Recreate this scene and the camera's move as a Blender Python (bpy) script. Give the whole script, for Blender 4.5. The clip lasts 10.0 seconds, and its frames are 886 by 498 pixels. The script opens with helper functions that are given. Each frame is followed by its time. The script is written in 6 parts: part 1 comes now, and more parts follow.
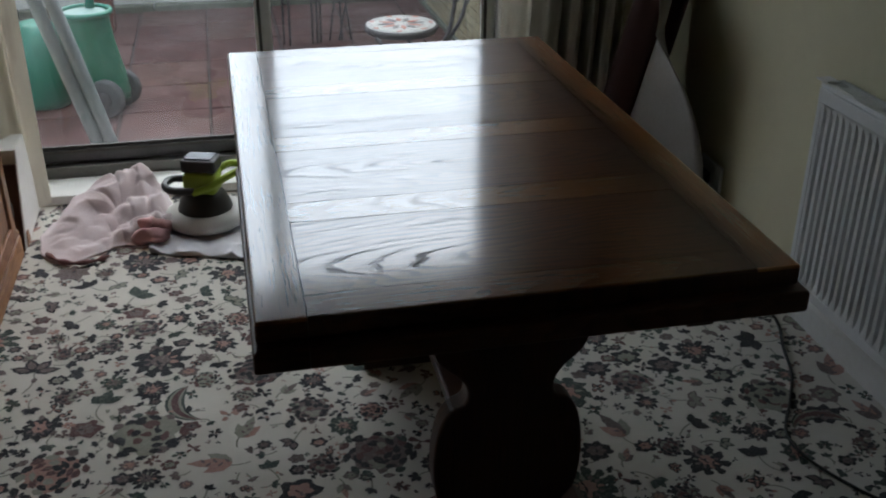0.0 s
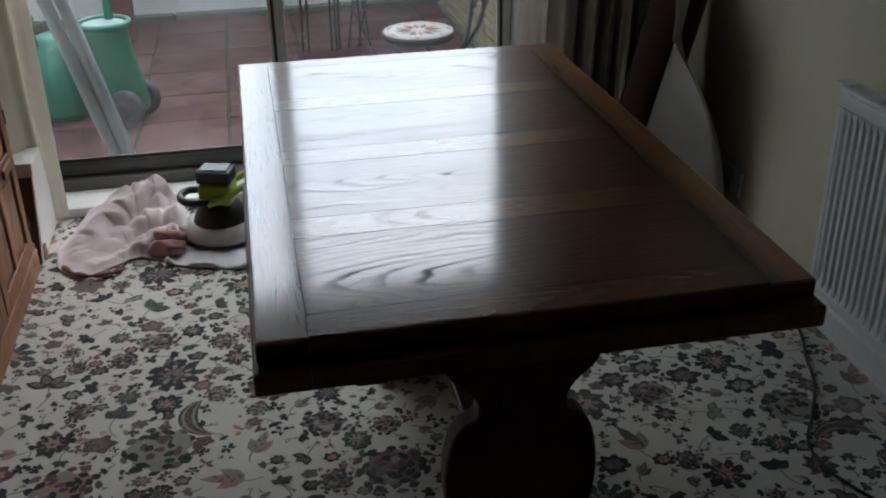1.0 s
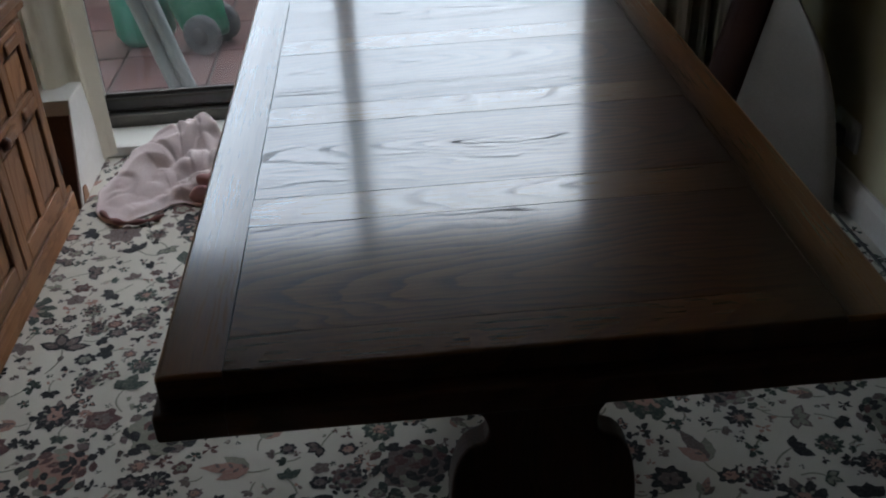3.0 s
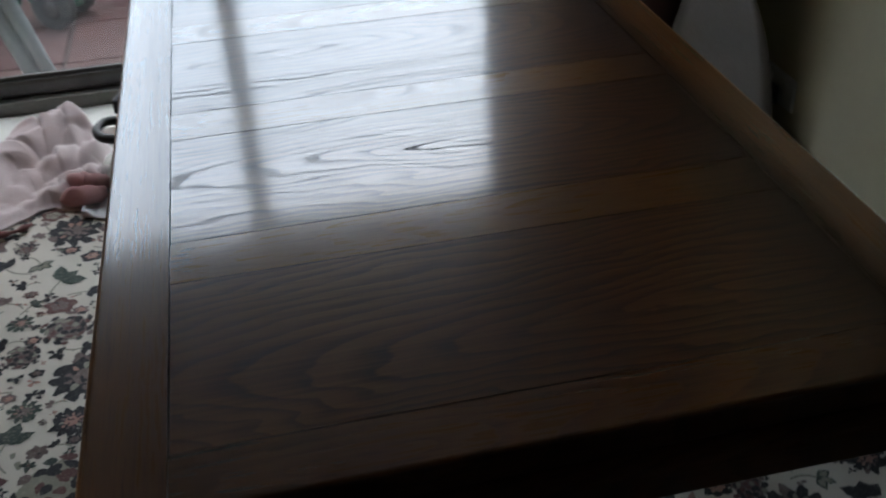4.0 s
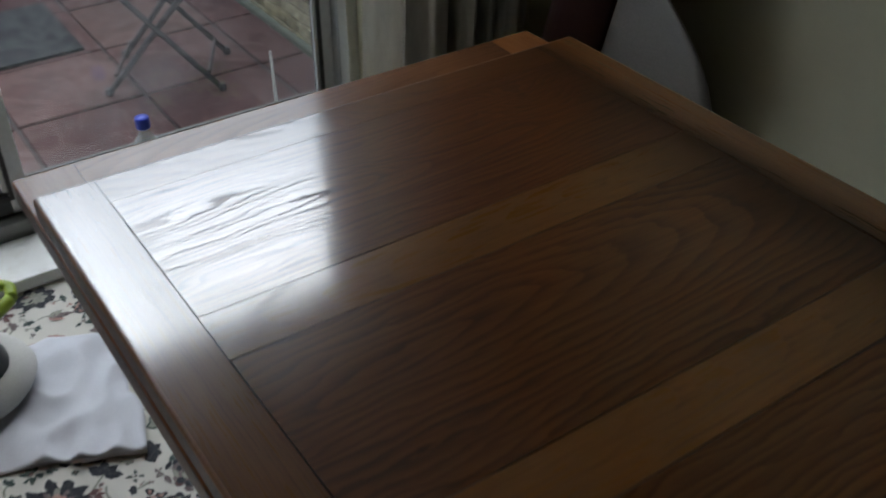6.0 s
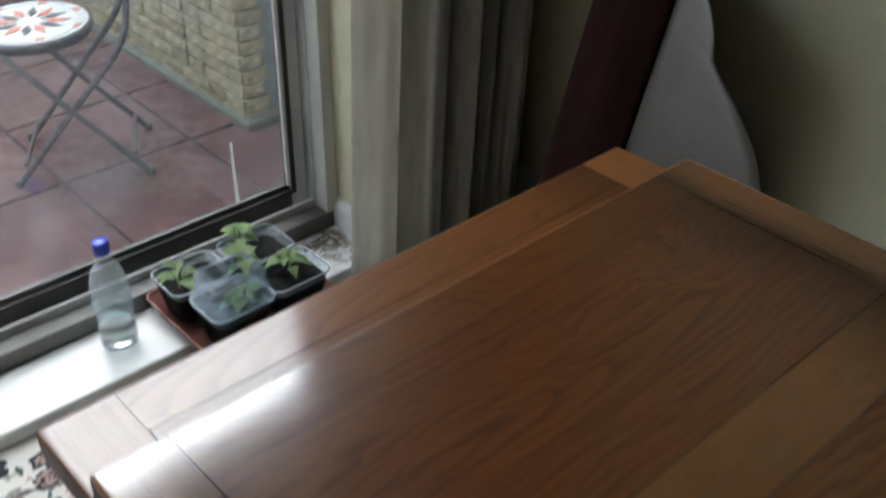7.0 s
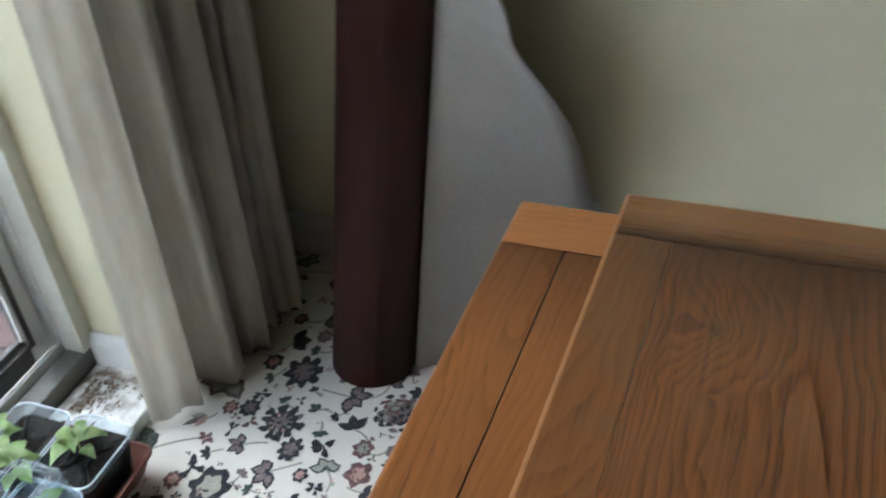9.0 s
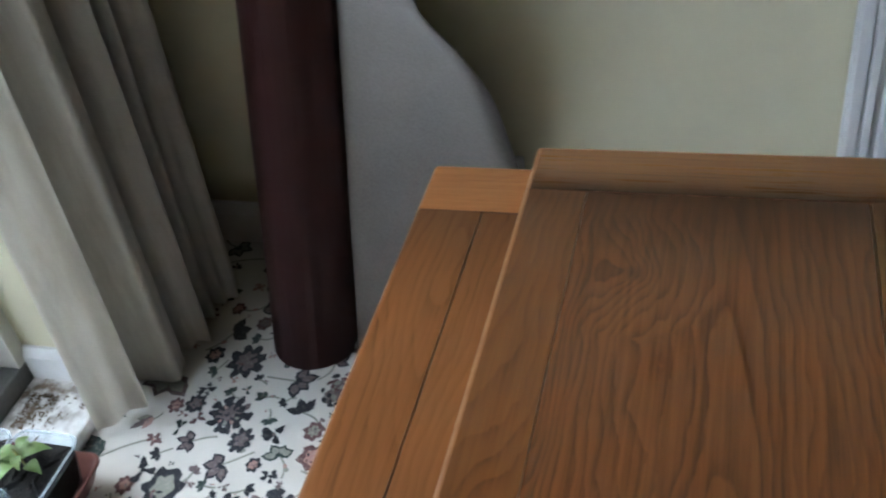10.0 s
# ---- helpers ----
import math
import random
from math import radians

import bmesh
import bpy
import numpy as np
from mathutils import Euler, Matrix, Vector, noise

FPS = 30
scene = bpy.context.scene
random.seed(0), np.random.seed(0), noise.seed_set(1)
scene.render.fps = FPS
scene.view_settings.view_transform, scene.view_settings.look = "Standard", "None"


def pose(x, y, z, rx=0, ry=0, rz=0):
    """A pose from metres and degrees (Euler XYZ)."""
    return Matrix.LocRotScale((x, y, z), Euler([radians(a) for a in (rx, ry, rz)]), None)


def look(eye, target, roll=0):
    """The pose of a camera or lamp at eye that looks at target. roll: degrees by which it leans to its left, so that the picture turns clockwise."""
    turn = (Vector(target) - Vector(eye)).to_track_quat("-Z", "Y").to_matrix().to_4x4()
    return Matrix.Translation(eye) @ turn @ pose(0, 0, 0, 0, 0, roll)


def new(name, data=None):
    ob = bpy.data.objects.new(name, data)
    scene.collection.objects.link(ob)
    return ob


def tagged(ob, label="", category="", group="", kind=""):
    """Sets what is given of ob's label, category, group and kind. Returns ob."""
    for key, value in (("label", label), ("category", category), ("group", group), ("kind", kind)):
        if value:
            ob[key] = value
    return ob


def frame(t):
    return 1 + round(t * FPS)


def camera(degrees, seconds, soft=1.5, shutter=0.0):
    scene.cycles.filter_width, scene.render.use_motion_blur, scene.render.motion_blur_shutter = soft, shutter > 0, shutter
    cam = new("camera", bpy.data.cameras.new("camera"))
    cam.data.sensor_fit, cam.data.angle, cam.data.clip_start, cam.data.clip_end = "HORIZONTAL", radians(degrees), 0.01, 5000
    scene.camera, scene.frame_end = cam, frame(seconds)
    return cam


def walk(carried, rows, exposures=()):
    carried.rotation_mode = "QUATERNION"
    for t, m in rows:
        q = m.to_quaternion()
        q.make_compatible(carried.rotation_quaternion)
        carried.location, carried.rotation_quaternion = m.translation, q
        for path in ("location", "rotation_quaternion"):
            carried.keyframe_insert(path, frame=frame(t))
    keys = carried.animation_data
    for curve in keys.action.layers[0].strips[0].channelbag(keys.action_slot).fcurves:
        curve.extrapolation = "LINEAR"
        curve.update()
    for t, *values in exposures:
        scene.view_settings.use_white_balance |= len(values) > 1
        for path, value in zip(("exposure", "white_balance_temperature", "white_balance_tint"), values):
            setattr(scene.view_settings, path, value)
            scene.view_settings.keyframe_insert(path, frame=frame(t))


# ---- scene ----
cam = camera(47.6, 10.0, soft=2.0, shutter=0.4)
PATH = [
    (0, (-0.002, -1.197, 1.479), (0.383, 0.544, 0.573), 0.2),
    (0.5, (0.007, -1.188, 1.477), (0.347, 0.564, 0.574), -1.0),
    (1, (0.036, -1.169, 1.483), (0.371, 0.585, 0.583), -1.1),
    (1.5, (0.113, -1.144, 1.476), (0.279, 0.626, 0.559), -1.9),
    (2, (0.201, -1.089, 1.458), (0.308, 0.685, 0.54), -3.0),
    (2.2, (0.216, -1.03, 1.449), (0.345, 0.733, 0.515), -3.1),
    (3.5, (0.294, -0.735, 1.388), (0.344, 0.955, 0.319), -3.7),
    (4, (0.190, -0.560, 1.361), (0.503, 1.066, 0.239), -2.9),
    (4.2, (0.146, -0.500, 1.367), (0.504, 1.065, 0.175), -4.0),
    (4.5, (0.066, -0.410, 1.375), (0.537, 1.100, 0.151), -1.5),
    (5, (0.003, -0.170, 1.402), (0.512, 1.413, 0.291), 0.6),
    (5.2, (-0.016, -0.062, 1.394), (0.473, 1.538, 0.298), 1.4),
    (5.5, (-0.104, 0.070, 1.411), (0.582, 1.587, 0.300), 3.0),
    (5.7, (-0.144, 0.148, 1.412), (0.673, 1.57, 0.266), 0.9),
    (6.8, (-0.174, 0.629, 1.402), (0.904, 1.854, 0.246), 2.5),
    (7, (-0.179, 0.733, 1.398), (0.945, 1.935, 0.263), 1.3),
    (7.5, (-0.172, 0.886, 1.417), (1.085, 1.998, 0.328), -2.1),
    (8, (-0.041, 0.984, 1.401), (1.211, 2.14, 0.354), -3.4),
    (8.2, (0.004, 1.006, 1.394), (1.233, 2.188, 0.348), -5.2),
    (8.5, (0.004, 1.064, 1.371), (1.332, 2.102, 0.295), -2.7),
    (9, (-0.03, 1.181, 1.367), (1.42, 1.828, 0.151), -5.9),
    (9.5, (-0.031, 1.184, 1.36), (1.417, 1.795, 0.123), -9.5),
    (10, (-0.017, 1.158, 1.358), (1.429, 1.696, 0.085), -9.9),
]
EXPOSURES = [(0, 1.12, 5850, 8), (1.0, 1.09, 5850, 8), (1.5, 1.01, 5800, 8), (2.0, 0.76, 5700, 8), (3.5, 0.86, 5750, 8), (4.0, 1.02, 5720, 8), (4.5, 1.5, 5950, 8), (5.0, 1.2, 5750, 8), (5.5, 0.95, 5600, 8), (5.7, 0.95, 5650, 8), (6.8, 1.48, 5650, 8), (7.0, 1.80, 5680, 8), (7.5, 2.33, 5850, 7), (8.2, 2.82, 5700, 7), (8.7, 2.86, 5650, 8), (9.5, 2.72, 5380, 9), (10, 2.74, 5360, 9)]
walk(cam, [(t, look(e, g, r)) for t, e, g, r in PATH], EXPOSURES)

# ---- light: overcast daylight through the patio door ----
world = bpy.data.worlds.new("overcast_sky")
scene.world = world
world.use_nodes = True
wn, wl = world.node_tree.nodes, world.node_tree.links
sky = wn.new("ShaderNodeTexSky")
sky.sky_type, sky.sun_disc = "NISHITA", False
sky.sun_elevation, sky.sun_rotation = radians(53), radians(20)
sky.dust_density, sky.air_density, sky.ozone_density = 6.0, 1.2, 1.0
grey = wn.new("ShaderNodeMix")
grey.data_type = "RGBA"
grey.inputs["Factor"].default_value = 0.55
grey.inputs["B"].default_value = (12.4, 12.9, 13.6, 1)
wl.new(sky.outputs[0], grey.inputs["A"])
wl.new(grey.outputs["Result"], wn["Background"].inputs["Color"])
wn["Background"].inputs["Strength"].default_value = 0.148

sun = new("sun", bpy.data.lights.new("sun", "SUN"))
sun.data.energy, sun.data.angle, sun.data.color = 0.4, radians(45), (1.0, 0.97, 0.92)
sun.matrix_world = look((2.2, 6, 8.5), (0, 0, 0))


# ---- materials ----
class Mat:
    """A node material with a Principled shader and short helpers."""

    def __init__(self, name, color=(0.5, 0.5, 0.5), rough=0.5, metal=0.0):
        self.m = bpy.data.materials.new(name)
        self.m.use_nodes = True
        self.n, self.l = self.m.node_tree.nodes, self.m.node_tree.links
        self.b = self.n["Principled BSDF"]
        self.b.inputs["Base Color"].default_value = (*color, 1)
        self.b.inputs["Roughness"].default_value = rough
        self.b.inputs["Metallic"].default_value = metal
        self.tc = self.n.new("ShaderNodeTexCoord")

    def node(self, kind, **inputs):
        nd = self.n.new(kind)
        for k, v in inputs.items():
            self.put(nd.inputs[k.replace("_", " ")], v)
        return nd

    def put(self, socket, v):
        if isinstance(v, bpy.types.NodeSocket):
            self.l.new(v, socket)
        else:
            socket.default_value = v

    def math(self, op, a, b=0.0, c=None):
        nd = self.n.new("ShaderNodeMath")
        nd.operation = op
        self.put(nd.inputs[0], a)
        self.put(nd.inputs[1], b)
        if c is not None:
            self.put(nd.inputs[2], c)
        return nd.outputs[0]

    def scaled(self, scale, loc=(0, 0, 0)):
        nd = self.node("ShaderNodeMapping", Scale=scale, Location=loc, Vector=self.tc.outputs["Object"])
        return nd.outputs[0]

    def noise(self, scale, detail=4.0, vec=None, rough=0.55, dist=0.0):
        nd = self.node("ShaderNodeTexNoise", Scale=scale, Detail=detail, Roughness=rough, Distortion=dist)
        self.l.new(vec or self.tc.outputs["Object"], nd.inputs["Vector"])
        return nd.outputs["Fac"]

    def ramp(self, fac, *stops):
        nd = self.n.new("ShaderNodeValToRGB")
        self.l.new(fac, nd.inputs["Fac"])
        e = nd.color_ramp.elements
        while len(e) < len(stops):
            e.new(0.5)
        for el, (p, c) in zip(e, stops):
            el.position, el.color = p, (*c, 1) if len(c) == 3 else c
        return nd.outputs["Color"]

    def mix(self, fac, a, b, mode="MIX"):
        nd = self.n.new("ShaderNodeMix")
        nd.data_type, nd.blend_type = "RGBA", mode
        for k, v in (("Factor", fac), ("A", a), ("B", b)):
            if isinstance(v, tuple) and len(v) == 3:
                v = (*v, 1)
            self.put(nd.inputs[k], v)
        return nd.outputs["Result"]

    def color(self, c):
        self.l.new(c, self.b.inputs["Base Color"])

    def rough(self, r):
        self.l.new(r, self.b.inputs["Roughness"])

    def bump(self, h, strength=0.3, distance=0.002):
        nd = self.node("ShaderNodeBump", Strength=strength, Distance=distance, Height=h)
        self.l.new(nd.outputs[0], self.b.inputs["Normal"])


def grey3(v):
    return (v, v, v)


def mat_wood(name, axis, dark, mid, light, rough=0.22, coat=0.0, ring=0.008, bump=0.12, ends=(0.0, 0.0), inner=0.0, figure=0.5, pored=0.3, sway=1.0, knot=None, arch=0.165):
    """Plain-sawn timber, grain along the given axis of the piece's own space.
    ends: dark old polish at the low and high end of the grain; inner: the same along one long edge (its sign says which)."""
    m = Mat(name, mid, rough)
    sep = m.node("ShaderNodeSeparateXYZ", Vector=m.tc.outputs["Object"])
    u, v = (sep.outputs["X"], sep.outputs["Y"]) if axis == "x" else (sep.outputs["Y"], sep.outputs["X"])
    if axis == "z":
        u, v = sep.outputs["Z"], m.math("ADD", sep.outputs["Y"], sep.outputs["X"])
    info = m.n.new("ShaderNodeObjectInfo")
    rnd = info.outputs["Random"]
    rnd2 = m.math("FRACT", m.math("MULTIPLY", rnd, 17.31))
    off = m.node("ShaderNodeCombineXYZ", X=m.math("MULTIPLY", rnd, 7.0), Y=m.math("MULTIPLY", rnd, 3.0), Z=rnd)
    shifted = m.node("ShaderNodeVectorMath", Vector=m.tc.outputs["Object"])
    m.l.new(off.outputs[0], shifted.inputs[1])
    base = shifted.outputs[0]

    def along(lo, hi):
        sc = (lo, hi, hi) if axis == "x" else ((hi, lo, hi) if axis == "y" else (hi, hi, lo))
        return m.node("ShaderNodeMapping", Scale=sc, Vector=base).outputs[0]
    warp = m.noise(1.0, 3.0, along(2.6, 9))
    warp2 = m.noise(1.0, 4.0, along(10, 34))
    pores = m.noise(1.0, 3.0, along(6, 520), 0.7)
    streak = m.noise(1.0, 5.0, along(5, 190), 0.7)
    wv = m.math("ADD", m.math("MULTIPLY", m.math("SUBTRACT", warp, 0.5), 0.095 * sway), m.math("MULTIPLY", m.math("SUBTRACT", warp2, 0.5), 0.018))
    vv = m.math("ADD", m.math("ADD", v, wv), m.math("MULTIPLY", m.math("SUBTRACT", rnd2, 0.5), 0.10))
    # the growth rings open into long arches towards one end of the board
    uu = m.math("MULTIPLY", m.math("ADD", u, m.math("MULTIPLY", m.math("SUBTRACT", rnd, 0.5), 1.0)), arch if sway >= 1 else 0.03)
    uu = m.math("ADD", uu, m.math("MULTIPLY", wv, 0.4))
    vec = m.node("ShaderNodeCombineXYZ", X=uu, Y=vv)
    ln = m.n.new("ShaderNodeVectorMath")
    ln.operation = "LENGTH"
    m.l.new(vec.outputs[0], ln.inputs[0])
    dist = ln.outputs["Value"]
    if knot:
        kd = m.node("ShaderNodeVectorMath", Vector=m.tc.outputs["Object"])
        kd.operation = "DISTANCE"
        kd.inputs[1].default_value = knot
        kfac = m.ramp(m.math("MULTIPLY", kd.outputs["Value"], 10.0), (0.0, grey3(1)), (0.25, grey3(0.55)), (0.8, grey3(0)))
        dist = m.math("ADD", dist, m.math("MULTIPLY", kfac, 0.05))
    count = m.math("DIVIDE", dist, ring)
    ringv = m.math("FRACT", count)
    # no two years leave the same line
    wn_ = m.n.new("ShaderNodeTexWhiteNoise")
    wn_.noise_dimensions = "1D"
    m.l.new(m.math("ADD", m.math("FLOOR", count), m.math("MULTIPLY", rnd, 50.0)), wn_.inputs["W"])
    depth = m.math("MULTIPLY", m.math("ADD", m.math("MULTIPLY", wn_.outputs["Value"], 0.75), 0.25), m.ramp(m.noise(1.0, 3.0, along(7, 26)), (0.30, grey3(0.45)), (0.52, grey3(1))))
    saw = m.ramp(ringv, (0.0, grey3(0.0)), (0.14, grey3(0.1)), (0.34, grey3(0.62)), (0.6, grey3(0.92)), (0.93, grey3(1)), (1.0, grey3(0)))
    line = m.ramp(ringv, (0.0, grey3(0.0)), (0.16, grey3(0.0)), (0.36, grey3(1)), (0.94, grey3(1)), (1.0, grey3(0.0)))
    saw = m.math("SUBTRACT", 1.0, m.math("MULTIPLY", m.math("SUBTRACT", 1.0, saw), m.math("ADD", m.math("MULTIPLY", depth, 0.6), 0.4)))
    line = m.math("SUBTRACT", 1.0, m.math("MULTIPLY", m.math("SUBTRACT", 1.0, line), depth))
    fine = m.ramp(pores, (0.36, grey3(0.0)), (0.52, grey3(1)))
    fibre = m.mix(0.55, m.ramp(pores, (0.34, grey3(0.25)), (0.56, grey3(1))), m.ramp(streak, (0.36, grey3(0.0)), (0.60, grey3(1))))
    g = m.mix(figure, fibre, saw)
    c = m.ramp(g, (0.0, dark), (0.5, mid), (1.0, light))
    broad = m.noise(2.2, 2.0, base)
    c = m.mix(0.45, c, m.ramp(broad, (0.3, grey3(0.35)), (0.7, grey3(0.75))), "OVERLAY")
    tint = m.math("ADD", m.math("MULTIPLY", rnd, 0.3), 0.85)
    c = m.mix(1.0, c, m.node("ShaderNodeCombineColor", Red=tint, Green=tint, Blue=tint).outputs[0], "MULTIPLY")
    rag = m.math("MULTIPLY", m.math("SUBTRACT", m.noise(6.0, 3.0), 0.5), 0.06)
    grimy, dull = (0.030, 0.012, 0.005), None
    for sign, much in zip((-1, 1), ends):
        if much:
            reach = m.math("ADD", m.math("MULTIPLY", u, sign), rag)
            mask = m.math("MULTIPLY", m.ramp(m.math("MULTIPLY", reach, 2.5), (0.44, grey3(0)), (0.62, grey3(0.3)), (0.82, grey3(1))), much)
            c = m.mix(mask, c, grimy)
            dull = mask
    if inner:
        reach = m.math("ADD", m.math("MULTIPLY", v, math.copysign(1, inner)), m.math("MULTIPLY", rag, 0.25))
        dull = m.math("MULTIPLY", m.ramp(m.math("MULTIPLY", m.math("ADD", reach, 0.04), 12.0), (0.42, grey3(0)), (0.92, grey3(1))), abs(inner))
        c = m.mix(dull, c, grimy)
    if knot:
        c = m.mix(m.ramp(m.math("ADD", m.math("MULTIPLY", kd.outputs["Value"], 30.0), m.math("MULTIPLY", m.noise(60.0, 3.0), 0.3)), (0.3, grey3(0.85)), (0.62, grey3(0))), c, (0.035, 0.015, 0.008))
    m.color(c)
    m.rough(m.math("ADD", m.math("MULTIPLY", m.math("SUBTRACT", 1.0, g), 0.12), m.math("ADD", rough, m.math("MULTIPLY", m.math("SUBTRACT", m.noise(5.0, 3.0), 0.5), 0.10))))
    m.bump(g, bump, 0.0012)
    if coat:
        # open pores along the growth rings hold no polish
        full = m.math("MINIMUM", m.math("ADD", m.math("MULTIPLY", line, pored), 1.0 - pored), m.math("ADD", m.math("MULTIPLY", fine, 0.2), 0.8))
        if dull:
            # the old polish has gone flat where it is dark
            full = m.math("MULTIPLY", full, m.math("SUBTRACT", 1.0, m.math("MULTIPLY", dull, 0.8)))
        m.l.new(m.math("MULTIPLY", full, coat), m.b.inputs["Coat Weight"])
        m.b.inputs["Specular IOR Level"].default_value = 0.18
        m.b.inputs["Coat Roughness"].default_value = 0.12
        m.b.inputs["Coat IOR"].default_value = 2.2
    return m.m


def mat_mottled(name, a, b, rough, scale=6.0, bump=0.1, bscale=80.0, metal=0.0, dist=0.002):
    m = Mat(name, a, rough, metal)
    m.color(m.mix(0.5, m.ramp(m.noise(scale, 5.0), (0.35, a), (0.68, b)), m.ramp(m.noise(scale * 9, 4.0), (0.3, a), (0.7, b))))
    if bump:
        m.bump(m.noise(bscale, 3.0), bump, dist)
    return m.m


def mat_pile(name, a, b, fleck=0.0):
    m = Mat(name, a, 0.95)
    c = m.mix(0.6, m.ramp(m.noise(420, 2.0), (0.3, b), (0.6, a)), m.ramp(m.noise(9, 4.0), (0.3, b), (0.65, a)))
    if fleck:
        # tufts of the ground colour show through the figure
        c = m.mix(m.math("MULTIPLY", m.ramp(m.noise(150, 3.0), (0.52, grey3(0)), (0.66, grey3(1))), fleck), c, (0.5, 0.46, 0.40))
    m.color(c)
    m.b.inputs["Sheen Weight"].default_value = 0.15
    m.bump(m.noise(600, 2.0), 0.5, 0.002)
    return m.m


def mat_cloth(name, a, b, weave=500.0, soil=None, patch=7.0):
    m = Mat(name, a, 0.9)
    c = m.mix(0.5, m.ramp(m.noise(weave, 2.0), (0.3, b), (0.65, a)), m.ramp(m.noise(patch, 5.0), (0.3, b), (0.7, a)))
    if soil:
        # grubby drifts where the cloth has been handled and has lain against things
        drift = m.noise(1.0, 5.0, m.scaled((16, 16, 3.5)), 0.62)
        c = m.mix(m.math("MULTIPLY", m.ramp(drift, (0.50, grey3(0)), (0.74, grey3(1))), 0.5), c, soil)
    m.color(c)
    m.b.inputs["Sheen Weight"].default_value = 0.2
    m.bump(m.noise(weave, 2.0), 0.35, 0.001)
    return m.m


def mat_thin(name, tint, veil=0.18, rough=0.12, crinkle=0.0):
    """Thin clear plastic: mostly see-through, with a glossy, faintly milky skin."""
    m = Mat(name, tint, rough)
    clear = m.n.new("ShaderNodeBsdfTransparent")
    clear.inputs["Color"].default_value = (*tint, 1)
    mx = m.node("ShaderNodeMixShader")
    mx.inputs[0].default_value = veil
    m.l.new(clear.outputs[0], mx.inputs[1])
    m.l.new(m.b.outputs[0], mx.inputs[2])
    m.l.new(mx.outputs[0], m.n["Material Output"].inputs["Surface"])
    m.b.inputs["Coat Weight"].default_value = 1.0
    if crinkle:
        m.bump(m.noise(26.0, 3.0, None, 0.5, 1.5), crinkle, 0.02)
    return m.m


def mat_glass(name, tint=(1, 1, 1), rough=0.0, ior=1.45):
    m = Mat(name, tint, rough)
    m.b.inputs["Transmission Weight"].default_value = 1.0
    m.b.inputs["IOR"].default_value = ior
    return m.m


OAK_D, OAK_M, OAK_L = (0.025, 0.0078, 0.0022), (0.084, 0.0275, 0.0062), (0.172, 0.0605, 0.0133)
GOLD_D, GOLD_M, GOLD_L = (0.088, 0.033, 0.0075), (0.215, 0.088, 0.020), (0.28, 0.12, 0.029)
STILE = (0.060, 0.021, 0.0053), (0.152, 0.058, 0.0135), (0.20, 0.081, 0.019)
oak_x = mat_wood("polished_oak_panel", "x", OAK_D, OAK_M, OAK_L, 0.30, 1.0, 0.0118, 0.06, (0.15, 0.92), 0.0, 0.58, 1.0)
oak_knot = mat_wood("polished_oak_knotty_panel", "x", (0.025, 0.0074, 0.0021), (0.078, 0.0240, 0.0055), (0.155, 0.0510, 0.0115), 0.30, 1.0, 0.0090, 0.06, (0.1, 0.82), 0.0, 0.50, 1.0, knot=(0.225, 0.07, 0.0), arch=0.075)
oak_rail = mat_wood("polished_oak_rail", "x", GOLD_D, GOLD_M, GOLD_L, 0.26, 1.0, 0.012, 0.04, (0.4, 0.9), 0.0, 0.4, 0.6)
oak_end = mat_wood("polished_oak_end", "x", (0.032, 0.011, 0.0032), (0.105, 0.038, 0.0095), (0.16, 0.062, 0.016), 0.26, 1.0, 0.0105, 0.05, (0.5, 0.9), 0.0, 0.5, 0.7)
oak_north = mat_wood("polished_oak_north_end", "x", (0.046, 0.0147, 0.0037), (0.128, 0.0435, 0.0098), (0.18, 0.065, 0.015), 0.28, 0.85, 0.0105, 0.05, (0.1, 0.5), 0.0, 0.5, 0.7)
oak_y = mat_wood("polished_oak_west_stile", "y", *STILE, 0.26, 1.0, 0.0048, 0.05, inner=0.28, figure=0.35, pored=0.6, sway=0.2)
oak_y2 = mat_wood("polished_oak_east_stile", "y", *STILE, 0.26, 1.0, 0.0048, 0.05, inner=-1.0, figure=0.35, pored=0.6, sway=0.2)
oak_worn = mat_wood("worn_oak_edge", "x", (0.15, 0.055, 0.016), (0.25, 0.10, 0.03), (0.30, 0.13, 0.04), 0.3)
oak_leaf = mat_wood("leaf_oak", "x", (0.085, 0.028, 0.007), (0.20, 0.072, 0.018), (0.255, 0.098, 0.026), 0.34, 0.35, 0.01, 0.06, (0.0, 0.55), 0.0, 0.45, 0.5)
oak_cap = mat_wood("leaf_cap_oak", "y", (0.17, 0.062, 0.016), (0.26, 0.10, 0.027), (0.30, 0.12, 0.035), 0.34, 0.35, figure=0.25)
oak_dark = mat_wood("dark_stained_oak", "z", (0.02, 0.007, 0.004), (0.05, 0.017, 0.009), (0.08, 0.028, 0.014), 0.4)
# oak with the shade of side faces and near leaf in its colour
oak_shade = mat_wood("shade_darkened_oak", "x", (0.025, 0.009, 0.004), (0.06, 0.022, 0.01), (0.1, 0.038, 0.016), 0.35)
pine = mat_wood("waxed_pine", "z", (0.075, 0.027, 0.0095), (0.205, 0.086, 0.031), (0.30, 0.138, 0.053), 0.38, ring=0.02)
pine_y = mat_wood("waxed_pine_rail", "y", (0.075, 0.027, 0.0095), (0.205, 0.086, 0.031), (0.30, 0.138, 0.053), 0.38, ring=0.02)
wall_paint = mat_mottled("pale_cream_wall_paint", (0.69, 0.65, 0.455), (0.64, 0.60, 0.42), 0.75, 2.0, 0.12, 240)
